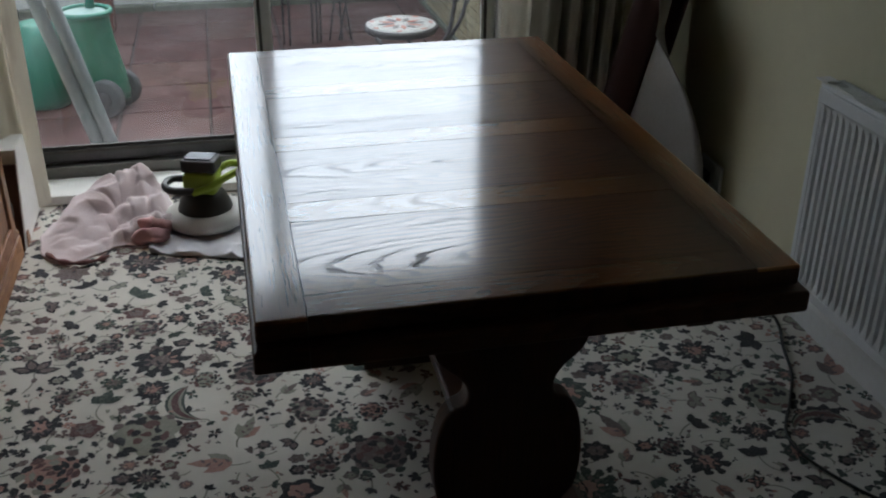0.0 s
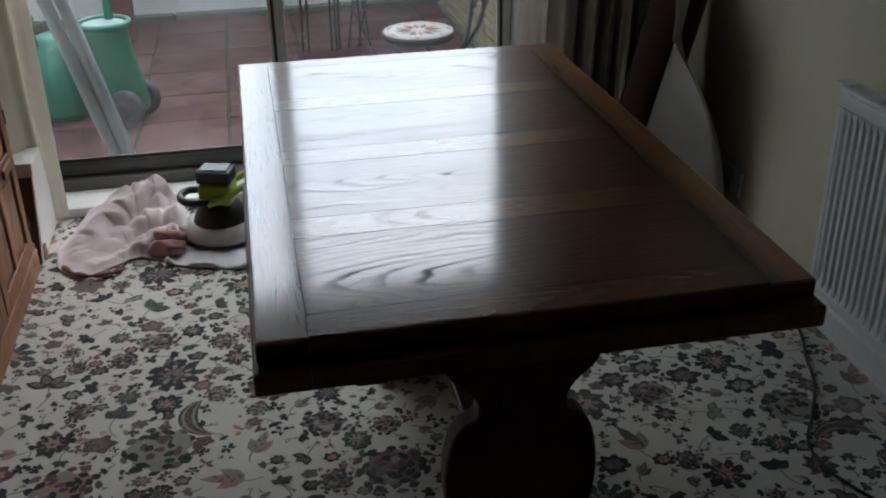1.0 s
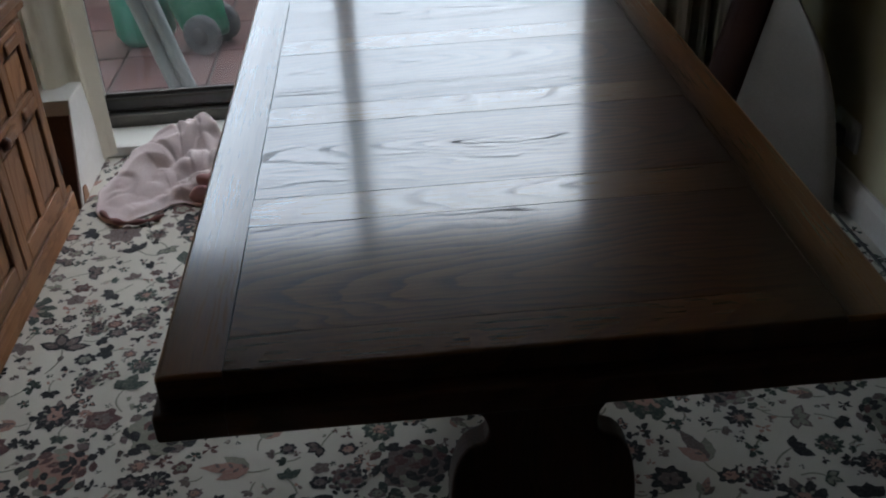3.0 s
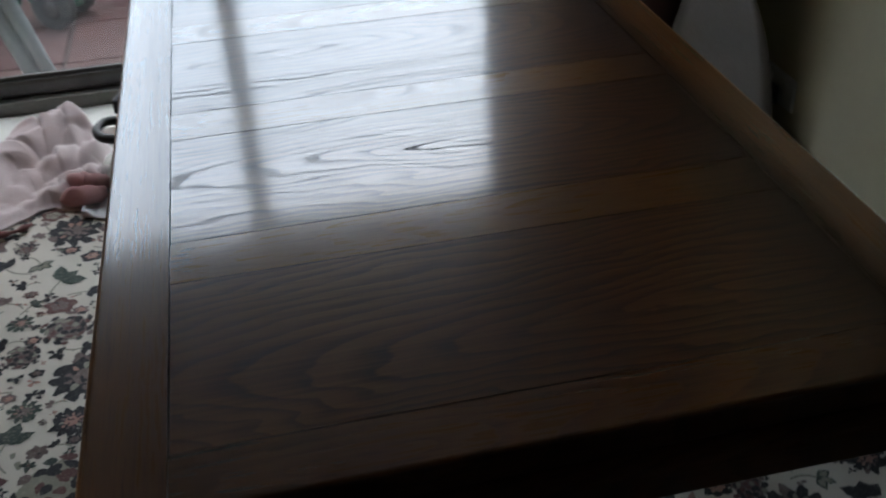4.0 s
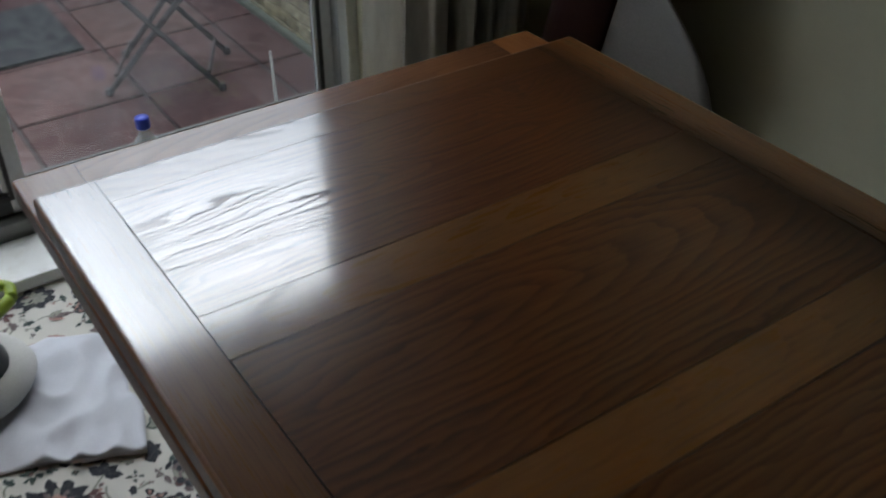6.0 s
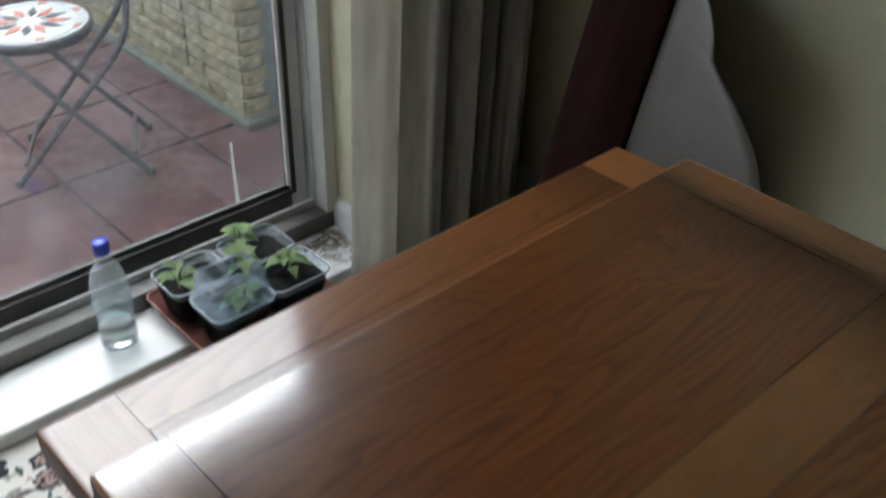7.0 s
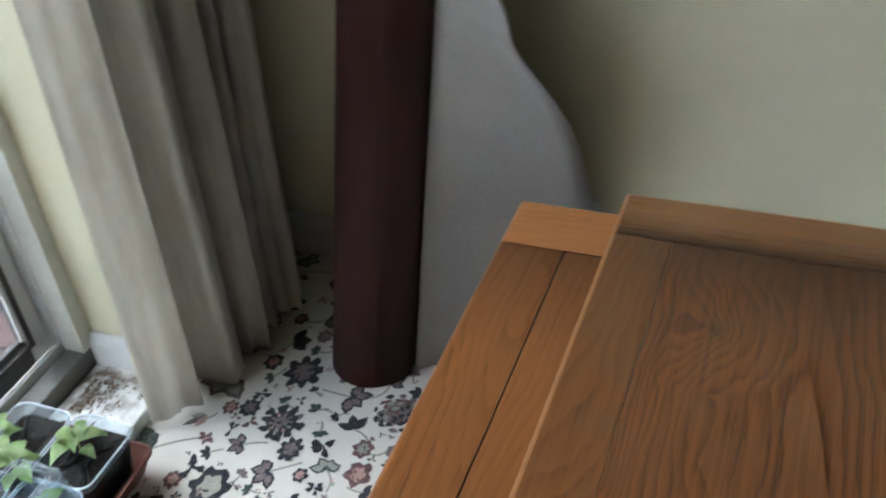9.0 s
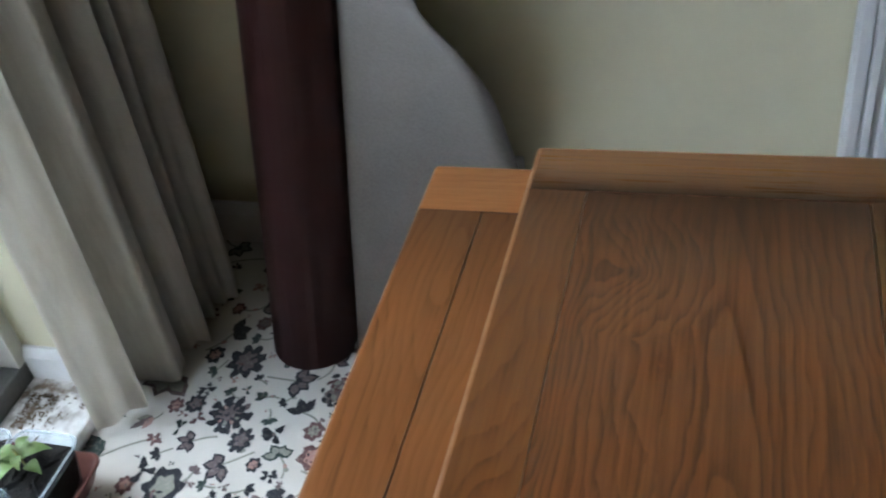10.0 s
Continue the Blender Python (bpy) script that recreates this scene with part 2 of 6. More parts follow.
white_paint = mat_mottled("white_gloss_paint", (0.80, 0.80, 0.78), (0.70, 0.69, 0.65), 0.35, 5.0, 0.08, 60)
# out of view; dark grey so that less light bounces back down
ceiling_paint = mat_mottled("ceiling_darkened", (0.27, 0.26, 0.235), (0.23, 0.22, 0.20), 0.8, 3.0, 0.1, 120)
cream_frame = mat_mottled("aged_cream_frame_paint", (0.62, 0.615, 0.54), (0.52, 0.51, 0.44), 0.5, 6.0, 0.08, 60)
alu = mat_mottled("weathered_aluminium", (0.66, 0.66, 0.64), (0.52, 0.52, 0.50), 0.4, 7.0, 0.06, 90, 0.05)
alu_dark = mat_mottled("dark_frame_gasket", (0.035, 0.032, 0.03), (0.06, 0.052, 0.045), 0.6, 9.0, 0.1, 80)
track_grey = mat_mottled("grimy_grey_track", (0.17, 0.165, 0.15), (0.11, 0.107, 0.097), 0.5, 12.0, 0.15, 70, 0.3)
alu_brown = mat_mottled("grimy_frame_track", (0.055, 0.055, 0.055), (0.095, 0.095, 0.095), 0.5, 12.0, 0.15, 70, 0.3)
curtain_cloth = mat_cloth("cream_curtain_cloth", (0.83, 0.795, 0.70), (0.68, 0.64, 0.545), soil=(0.34, 0.265, 0.18))
cn, cl = curtain_cloth.node_tree.nodes, curtain_cloth.node_tree.links
through_light = cn.new("ShaderNodeBsdfTranslucent")
through_light.inputs["Color"].default_value = (0.78, 0.75, 0.68, 1)
both = cn.new("ShaderNodeMixShader")
both.inputs[0].default_value = 0.17
cl.new(cn["Principled BSDF"].outputs[0], both.inputs[1])
cl.new(through_light.outputs[0], both.inputs[2])
cl.new(both.outputs[0], cn["Material Output"].inputs["Surface"])
pane_glass = mat_glass("door_glass", (0.93, 0.96, 0.95))
# a thin film of dust on the glass
gn, gl = pane_glass.node_tree.nodes, pane_glass.node_tree.links
dust = gn.new("ShaderNodeBsdfTranslucent")
dust.inputs["Color"].default_value = (0.75, 0.77, 0.78, 1)
film = gn.new("ShaderNodeMixShader")
gtc = gn.new("ShaderNodeTexCoord")
gnoise = gn.new("ShaderNodeTexNoise")
gnoise.inputs["Scale"].default_value = 3.0
gnoise.inputs["Detail"].default_value = 6.0
gl.new(gtc.outputs["Object"], gnoise.inputs["Vector"])
gmap = gn.new("ShaderNodeMapRange")
gmap.inputs["From Min"].default_value, gmap.inputs["From Max"].default_value = 0.35, 0.75
gmap.inputs["To Min"].default_value, gmap.inputs["To Max"].default_value = 0.004, 0.03
gl.new(gnoise.outputs["Fac"], gmap.inputs["Value"])
gl.new(gmap.outputs[0], film.inputs[0])
gl.new(gn["Principled BSDF"].outputs[0], film.inputs[1])
gl.new(dust.outputs[0], film.inputs[2])
gl.new(film.outputs[0], gn["Material Output"].inputs["Surface"])


# ---- building blocks ----
def mesh_of(name, bm, mat, smooth=False):
    me = bpy.data.meshes.new(name)
    bm.normal_update()
    bm.to_mesh(me)
    bm.free()
    for mt in mat if isinstance(mat, (list, tuple)) else [mat]:
        me.materials.append(mt)
    if smooth:
        me.polygons.foreach_set("use_smooth", [True] * len(me.polygons))
    return me


def thing(name, at, label, category, group="", kind=""):
    ob = new(name)
    ob.location = at
    ob.empty_display_size = 0.05
    return tagged(ob, label, category, group, kind)


def part(name, bm, mat, parent=None, label="", smooth=False, at=None, turn=None):
    """Links a bmesh as one mesh object. Its points are world places, or places round `at` when that is given."""
    ob = new(name, mesh_of(name, bm, mat, smooth))
    m = Matrix.Translation(at or (0, 0, 0)) @ (turn or Matrix())
    if parent is not None:
        ob.parent = parent
        ob.matrix_parent_inverse = parent.matrix_basis.inverted()
    ob.matrix_basis = m
    return tagged(ob, label) if label else ob


def box(x0, y0, z0, x1, y1, z1, bev=0.0, seg=2, bm=None, pick=None):
    own = bmesh.new()
    bmesh.ops.create_cube(own, size=1)
    for v in own.verts:
        v.co = Vector(((x0 + x1) / 2 + v.co.x * (x1 - x0), (y0 + y1) / 2 + v.co.y * (y1 - y0), (z0 + z1) / 2 + v.co.z * (z1 - z0)))
    if bev:
        edges = [e for e in own.edges if pick is None or pick((e.verts[0].co + e.verts[1].co) / 2)]
        bmesh.ops.bevel(own, geom=edges, offset=bev, segments=seg, affect="EDGES", profile=0.5)
    return join(bm, own)


def join(bm, own):
    if bm is None:
        return own
    me = bpy.data.meshes.new("tmp")
    own.to_mesh(me)
    own.free()
    bm.from_mesh(me)
    bpy.data.meshes.remove(me)
    return bm


def lathe(profile, seg=28, centre=(0, 0, 0), bm=None, cap=True):
    """A turned solid from (radius, height) pairs, bottom to top."""
    own = bmesh.new()
    rings = []
    for r, z in profile:
        rings.append([own.verts.new((centre[0] + r * math.cos(2 * math.pi * i / seg), centre[1] + r * math.sin(2 * math.pi * i / seg), centre[2] + z)) for i in range(seg)])
    for a, b in zip(rings, rings[1:]):
        for i in range(seg):
            own.faces.new((a[i], a[(i + 1) % seg], b[(i + 1) % seg], b[i]))
    if cap:
        own.faces.new(rings[0][::-1])
        own.faces.new(rings[-1])
    return join(bm, own)


def tube(points, radius, seg=8, bm=None, closed=False):
    """A round bar along points; radius may be a number or one per point."""
    own = bmesh.new()
    pts = [Vector(p) for p in points]
    n = len(pts)
    rings = []
    side = None
    for i, p in enumerate(pts):
        a, b = pts[(i - 1) % n] if closed or i else p, pts[(i + 1) % n] if closed or i < n - 1 else p
        d = (b - a).normalized()
        ref = side if side is not None else (Vector((0, 0, 1)) if abs(d.z) < 0.9 else Vector((1, 0, 0)))
        side = (ref - d * ref.dot(d)).normalized()
        up = d.cross(side)
        r = radius[i] if isinstance(radius, (list, tuple)) else radius
        rings.append([own.verts.new(p + r * (math.cos(2 * math.pi * k / seg) * side + math.sin(2 * math.pi * k / seg) * up)) for k in range(seg)])
    pairs = list(zip(rings, rings[1:])) + ([(rings[-1], rings[0])] if closed else [])
    for a, b in pairs:
        for k in range(seg):
            own.faces.new((a[k], a[(k + 1) % seg], b[(k + 1) % seg], b[k]))
    if not closed:
        own.faces.new(rings[0][::-1])
        own.faces.new(rings[-1])
    return join(bm, own)


def smooth_path(points, steps=8):
    """Catmull-Rom through points."""
    p = [Vector(q) for q in points]
    p = [2 * p[0] - p[1]] + p + [2 * p[-1] - p[-2]]
    out = []
    for i in range(1, len(p) - 2):
        for k in range(steps):
            t = k / steps
            out.append(0.5 * (2 * p[i] + (p[i + 1] - p[i - 1]) * t + (2 * p[i - 1] - 5 * p[i] + 4 * p[i + 1] - p[i + 2]) * t * t + (3 * p[i] - p[i - 1] - 3 * p[i + 1] + p[i + 2]) * t ** 3))
    return out + [p[-2]]


def prism(outline, axis, lo, hi, bev=0.0, bm=None):
    """A flat outline pushed out along an axis: 'y' takes (x, z) pairs, 'z' takes (x, y), 'x' takes (y, z)."""
    own = bmesh.new()
    put = {"x": lambda a, b, h: (h, a, b), "y": lambda a, b, h: (a, h, b), "z": lambda a, b, h: (a, b, h)}[axis]
    lower = [own.verts.new(put(a, b, lo)) for a, b in outline]
    upper = [own.verts.new(put(a, b, hi)) for a, b in outline]
    n = len(outline)
    caps = [own.faces.new(lower[::-1]), own.faces.new(upper)]
    for i in range(n):
        own.faces.new((lower[i], lower[(i + 1) % n], upper[(i + 1) % n], upper[i]))
    bmesh.ops.recalc_face_normals(own, faces=own.faces[:])
    if bev:
        bmesh.ops.bevel(own, geom=[e for f in caps for e in f.edges], offset=bev, segments=2, affect="EDGES", profile=0.5)
    return join(bm, own)


def structure(name, bm, mat, label, smooth=False):
    return tagged(part(name, bm, mat, None, "", smooth), label, name.split("_")[0], "", "structure")


# ---- the room ----
FLOOR_X0, WALL_X, WIN_Y = -1.2, 1.53, 2.50
DOOR_X0, DOOR_X1, DOOR_TOP, INNER_Y = -0.80, 1.055, 2.17, 2.31
floor = structure("floor", box(FLOOR_X0 - 0.1, -4.6, -0.12, WALL_X + 0.1, 2.268, 0.0), mat_pile("cream_carpet_pile", (0.70, 0.675, 0.61), (0.60, 0.575, 0.515)), "cream floral patterned carpet fitted wall to wall")
structure("subfloor", box(FLOOR_X0 - 0.1, 2.268, -0.26, WALL_X + 0.1, 2.62, 0.0), mat_mottled("concrete", (0.3, 0.29, 0.27), (0.22, 0.21, 0.2), 0.9), "bare concrete step below the patio door")
structure("ceiling", box(FLOOR_X0 - 0.1, -4.6, 2.4, WALL_X + 0.1, 2.62, 2.5), ceiling_paint, "plain unseen ceiling, darkened to cut bounced light")
structure("wall_east", box(WALL_X, -4.6, 0, WALL_X + 0.1, 2.62, 2.4), wall_paint, "pale cream painted plaster wall behind the radiator")
structure("wall_west", box(FLOOR_X0 - 0.1, -4.6, 0, FLOOR_X0, 2.62, 2.4), wall_paint, "pale cream painted plaster wall behind the sideboard")
# unseen rear wall, set far back and dark to dim the room's bounce
structure("wall_south", box(FLOOR_X0, -4.7, 0, WALL_X, -4.6, 2.4), mat_mottled("bounce_cutting_brown", (0.16, 0.13, 0.10), (0.12, 0.10, 0.08), 0.85, 3.0, 0.1, 120), "plain unseen rear wall, dark brown to cut bounced light")
bm = box(FLOOR_X0, INNER_Y, 0, DOOR_X0, 2.62, 2.4)
box(DOOR_X1, INNER_Y, 0, WALL_X, 2.62, 2.4, bm=bm)
box(DOOR_X0, INNER_Y, DOOR_TOP, DOOR_X1, 2.62, 2.4, bm=bm)
structure("wall_north", bm, wall_paint, "pale cream painted wall round the patio door")


def skirting(name, x0, y0, x1, y1, face):
    """face: the way out from the wall, x or y."""
    d = 0.018
    if face == "x":
        out = [(x0, 0), (x0 - d, 0), (x0 - d, 0.075), (x0 - d * 0.45, 0.1), (x0, 0.1)]
        bm = prism([(a, b) for a, b in out], "y", y0, y1)
    else:
        out = [(y0, 0), (y0 - d, 0), (y0 - d, 0.075), (y0 - d * 0.45, 0.1), (y0, 0.1)]
        bm = prism(out, "x", x0, x1)
    ob = part(name, bm, white_paint)
    return tagged(ob, "white gloss painted skirting board at the wall foot", "baseboard", "", "structure")


skirting("baseboard_east", WALL_X, -4.6, WALL_X, INNER_Y, "x")
skirting("baseboard_north", DOOR_X1 + 0.002, INNER_Y, WALL_X - 0.02, INNER_Y, "y")
bm = prism([(DOOR_X1, 0.034), (DOOR_X1 - 0.016, 0.034), (DOOR_X1 - 0.016, 0.09), (DOOR_X1 - 0.007, 0.11), (DOOR_X1, 0.11)], "y", INNER_Y, 2.43)
tagged(part("baseboard_reveal", bm, white_paint), "white gloss painted skirting in the door reveal", "baseboard", "", "structure")

# threshold board inside the door
sill_paint = Mat("scuffed_white_sill", (0.8, 0.8, 0.78), 0.4)
sp = sill_paint
stain = sp.ramp(sp.noise(7.0, 5.0), (0.55, grey3(0)), (0.72, grey3(1)))
clean = sp.mix(sp.math("MULTIPLY", stain, 0.5), (0.80, 0.80, 0.77), (0.45, 0.41, 0.34))
# soil trodden into the corner by the jamb
spot = sp.node("ShaderNodeVectorMath", Vector=sp.tc.outputs["Object"])
spot.operation = "DISTANCE"
spot.inputs[1].default_value = (1.0, 2.40, 0.034)
smear = sp.math("MULTIPLY", sp.ramp(spot.outputs["Value"], (0.05, grey3(1)), (0.17, grey3(0))), sp.ramp(sp.noise(32.0, 6.0), (0.42, grey3(0)), (0.62, grey3(1))))
sp.color(sp.mix(smear, clean, (0.17, 0.125, 0.08)))
sp.bump(sp.noise(60, 3.0), 0.1, 0.002)
structure("sill", box(DOOR_X0, 2.262, 0.0, DOOR_X1, 2.432, 0.034, 0.004), sp.m, "scuffed white painted threshold board at the patio door")


def patio_door():
    d = thing("door_1", (0.15, WIN_Y, 0.03), "sliding glazed patio door in a weathered grey aluminium frame", "patio door", "", "structure")
    y0, y1 = 2.432, 2.56
    bm = box(DOOR_X0, y0, 0.0, DOOR_X1, y0 + 0.045, 0.075, 0.003)
    box(DOOR_X0, y0 + 0.05, 0.0, DOOR_X1, y1, 0.045, 0.003, bm=bm)
    part("bottom_track", bm, track_grey, d, "grimy ribbed bottom track")
    bm = box(DOOR_X0, y0 + 0.052, 0.045, DOOR_X1, y0 + 0.06, 0.09)
    part("track_rib", bm, alu, d)
    part("head_frame", box(DOOR_X0, y0, DOOR_TOP - 0.05, DOOR_X1, y1, DOOR_TOP, 0.003), alu, d)
    part("jamb", box(DOOR_X0, y0, 0.075, DOOR_X0 + 0.035, y1, DOOR_TOP - 0.05, 0.003), alu, d)
    part("jamb", box(DOOR_X1 - 0.035, y0 + 0.05, 0.075, DOOR_X1, y1, DOOR_TOP - 0.05, 0.003), alu, d)
    part("subframe", box(DOOR_X1 - 0.033, y0, 0.075, DOOR_X1, y0 + 0.048, DOOR_TOP - 0.05, 0.002), cream_frame, d, "aged cream painted timber subframe")
    # fixed leaf at the west, sliding leaf at the east
    for x0, x1, yy in ((DOOR_X0 + 0.037, 0.165, 2.482), (0.115, DOOR_X1 - 0.037, 2.522)):
        sash = part("sash", box(x0, yy - 0.016, 0.08, x0 + 0.045, yy + 0.016, DOOR_TOP - 0.053, 0.003), alu, d)
        part("stile", box(x1 - 0.045, yy - 0.016, 0.08, x1, yy + 0.016, DOOR_TOP - 0.053, 0.003), alu, sash)
        part("bottom_rail", box(x0 + 0.045, yy - 0.016, 0.08, x1 - 0.045, yy + 0.016, 0.128, 0.003), alu_brown, sash)
        part("top_rail", box(x0 + 0.045, yy - 0.016, DOOR_TOP - 0.1, x1 - 0.045, yy + 0.016, DOOR_TOP - 0.053, 0.003), alu, sash)
        bm = box(x0 + 0.045, yy - 0.008, 0.128, x0 + 0.053, yy + 0.008, DOOR_TOP - 0.1)
        box(x1 - 0.053, yy - 0.008, 0.128, x1 - 0.045, yy + 0.008, DOOR_TOP - 0.1, bm=bm)
        box(x0 + 0.053, yy - 0.008, 0.128, x1 - 0.053, yy + 0.008, 0.14, bm=bm)
        part("gasket", bm, alu_dark, sash, "black rubber glazing gasket")
        for xb_ in (x0 + 0.0455, x1 - 0.0555):
            part("glazing_bead", box(xb_, yy - 0.0155, 0.14, xb_ + 0.010, yy - 0.0085, DOOR_TOP - 0.1, 0.001), white_paint, sash, "thin white glazing bead")
        bm = box(x1 - 0.045, yy - 0.0195, 0.117, x1 - 0.034, yy - 0.0165, DOOR_TOP - 0.1)
        box(x0 + 0.034, yy - 0.0195, 0.117, x0 + 0.045, yy - 0.0165, DOOR_TOP - 0.1, bm=bm)
        box(x0 + 0.045, yy - 0.0195, 0.117, x1 - 0.045, yy - 0.0165, 0.128, bm=bm)
        part("weather_seal", bm, alu_dark, sash, "black rubber seal round the glass")
        pane = part("pane", box(x0 + 0.05, yy - 0.004, 0.135, x1 - 0.05, yy + 0.004, DOOR_TOP - 0.095), pane_glass, sash, "slightly dusty clear glass")
        pane.visible_shadow = False
    return d


patio_door()


def curtain(name, path, z0, z1, label, swing=0.0):
    """A pleated cloth hung along a plan path; the hem hangs a little off the plumb."""
    c = thing(name, (path[0][0], path[0][1], z0), label, "curtain", "curtains at the patio door")
    pts = smooth_path([(x, y, 0) for x, y in path], 10)
    own = bmesh.new()
    rows = []
    for k in range(15):
        h = k / 14
        z = z0 + (z1 - z0) * h
        row = []
        for i, p in enumerate(pts):
            wob = 0.008 * (1 - h) * math.sin(i * 0.31 + 1.3) + 0.005 * math.sin(i * 0.17 + h * 5)
            row.append(own.verts.new((p.x + swing * (1 - h) + wob * 0.5, p.y + wob, z + (0.003 * math.sin(i * 0.2) if k == 0 else 0))))
        rows.append(row)
    for a, b in zip(rows, rows[1:]):
        for i in range(len(pts) - 1):
            own.faces.new((a[i], a[i + 1], b[i + 1], b[i]))
    bmesh.ops.solidify(own, geom=own.faces[:], thickness=0.005)
    part("drape", own, curtain_cloth, c, smooth=True)
    return c


FOLDS = [(0.942, 2.236), (0.965, 2.222), (1.0, 2.205), (1.024, 2.190), (1.038, 2.197), (1.048, 2.235), (1.050, 2.292)]
for xa_, xb_, yf in ((1.074, 1.146, 2.146), (1.172, 1.218, 2.134), (1.246, 1.284, 2.146), (1.300, 1.342, 2.126), (1.352, 1.378, 2.14)):
    w_ = xb_ - xa_
    FOLDS += [(xa_ + 0.004, 2.292), (xa_, yf + 0.05), (xa_ + w_ * 0.16, yf + 0.012), (xa_ + w_ * 0.5, yf), (xa_ + w_ * 0.82, yf + 0.01), (xb_, yf + 0.045), (xb_ - 0.003, 2.29)]
curtain("curtain", [(x + 0.09, y) for x, y in FOLDS], 0.012, 2.26, "heavy cream curtain gathered in deep folds beside the door", -0.09)
curtain("curtain", [(-1.05, 2.22), (-1.02, 2.14), (-0.985, 2.12), (-0.96, 2.2), (-0.94, 2.25), (-0.91, 2.16), (-0.87, 2.13), (-0.84, 2.2), (-0.825, 2.25), (-0.80, 2.17), (-0.765, 2.135), (-0.735, 2.17), (-0.715, 2.235), (-0.69, 2.225), (-0.652, 2.262)], 0.012, 2.26, "heavy cream curtain drawn back behind the sideboard")
bm = tube([(-1.15, 2.2, 2.29), (1.48, 2.2, 2.29)], 0.014, 10)
rail = thing("curtain_rail", (0, 2.2, 2.29), "plain white curtain rail fixed above the patio door", "curtain rail")
part("pole", bm, white_paint, rail)
for bx_ in (-1.1, 0.15, 1.44):
    part("bracket", box(bx_ - 0.01, 2.2, 2.28, bx_ + 0.01, INNER_Y, 2.30), white_paint, rail)


# ---- the draw-leaf table ----
def draw_leaf_table():
    t = thing("dining_table", (0.41, 0.67, 0), "polished oak draw-leaf dining table with panelled top and trestle legs", "table")
    W, L, H, TH = 0.82, 1.348, 0.77, 0.034
    yc = [(0.065, 0.310), (0.387, 0.632), (0.708, 0.959), (1.035, 1.287)]

    def board(name, x0, y0, x1, y1, mat, drop=0.0, bev=0.0025, th=TH, top=H, pick=None, worn=False):
        cx, cy, cz = (x0 + x1) / 2, (y0 + y1) / 2, top - drop - th / 2
        bm_ = box(x0 - cx, y0 - cy, -th / 2, x1 - cx, y1 - cy, th / 2, bev, 3, pick=pick)
        bm_.normal_update()
        for f in bm_.faces:
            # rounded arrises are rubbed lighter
            # upright faces take the darker oak, which stands in for their shade
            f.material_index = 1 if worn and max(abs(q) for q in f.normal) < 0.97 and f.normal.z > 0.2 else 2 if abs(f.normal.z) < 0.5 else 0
        return part(name, bm_, [mat, oak_worn, oak_shade], t, at=(cx, cy, cz))
    g = 0.0007
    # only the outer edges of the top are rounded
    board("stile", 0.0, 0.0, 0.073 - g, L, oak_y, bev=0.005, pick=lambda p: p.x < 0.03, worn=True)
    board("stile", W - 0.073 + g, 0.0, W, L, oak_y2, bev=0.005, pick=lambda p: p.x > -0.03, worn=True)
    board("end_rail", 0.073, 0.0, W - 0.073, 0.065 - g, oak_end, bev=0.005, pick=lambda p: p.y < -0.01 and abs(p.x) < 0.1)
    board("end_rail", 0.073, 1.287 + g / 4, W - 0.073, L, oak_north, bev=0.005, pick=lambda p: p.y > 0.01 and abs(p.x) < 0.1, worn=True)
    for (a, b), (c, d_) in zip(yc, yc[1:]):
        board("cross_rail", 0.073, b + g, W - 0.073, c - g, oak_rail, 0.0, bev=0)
    for a, b in yc:
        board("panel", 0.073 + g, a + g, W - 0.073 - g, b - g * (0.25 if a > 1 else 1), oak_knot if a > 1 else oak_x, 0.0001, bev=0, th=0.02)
    # draw leaves below the top
    lz = 0.7345
    # the near leaf is darkened too, its shade put into the colour
    for y0, y1, far in ((-0.022, 0.659, False), (0.66, 1.465, True)):
        xa, xb = (-0.001 if far else -0.006, W + 0.01)
        e0, e1 = (y1 - 0.069, y1) if far else (y0, y0 + 0.069)
        board("leaf_rail", xa + 0.078, e0, xb - 0.078, e1, oak_leaf if far else oak_shade, bev=0.005, top=lz, th=0.036, pick=(lambda p: p.y > 0.01 and abs(p.x) < 0.1) if far else (lambda p: p.y < -0.01 and abs(p.x) < 0.1))
        board("leaf_cap", xa, y0, xa + 0.0775, y1, oak_cap if far else oak_shade, bev=0.005, top=lz, th=0.036, pick=lambda p: p.x < 0.03)
        board("leaf_cap", xb - 0.0775, y0, xb, y1, oak_cap if far else oak_shade, bev=0.005, top=lz, th=0.036, pick=lambda p: p.x > -0.03)
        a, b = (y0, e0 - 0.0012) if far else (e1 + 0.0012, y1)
        board("leaf_panel", xa + 0.079, a, xb - 0.079, b, oak_leaf if far else oak_shade, 0.0004, bev=0, top=lz, th=0.024)
    for x in (0.155, 0.665):
        board("runner", x - 0.022, 0.0, x + 0.022, 1.33, oak_dark, top=0.6975, th=0.016, bev=0.002)
    # under frame
    for x in (0.22, 0.576):
        board("frame_rail", x, 0.18, x + 0.03, 1.16, oak_dark, top=0.681, th=0.09, bev=0.003)
    for y in (0.24, 1.05):
        board("frame_end", 0.2, y, 0.626, y + 0.06, oak_dark, top=0.59, th=0.04, bev=0.004)
    # trestle ends: baluster-shaped planks
    half = [(0.15, 0.55), (0.15, 0.49), (0.138, 0.455), (0.102, 0.42), (0.086, 0.39), (0.09, 0.36), (0.118, 0.345), (0.138, 0.31), (0.149, 0.25), (0.15, 0.19), (0.14, 0.13), (0.115, 0.095), (0.105, 0.075)]
    hs = [(p.x, p.z) for p in smooth_path([(a, 0, b) for a, b in half], 4)]
    cx = 0.465
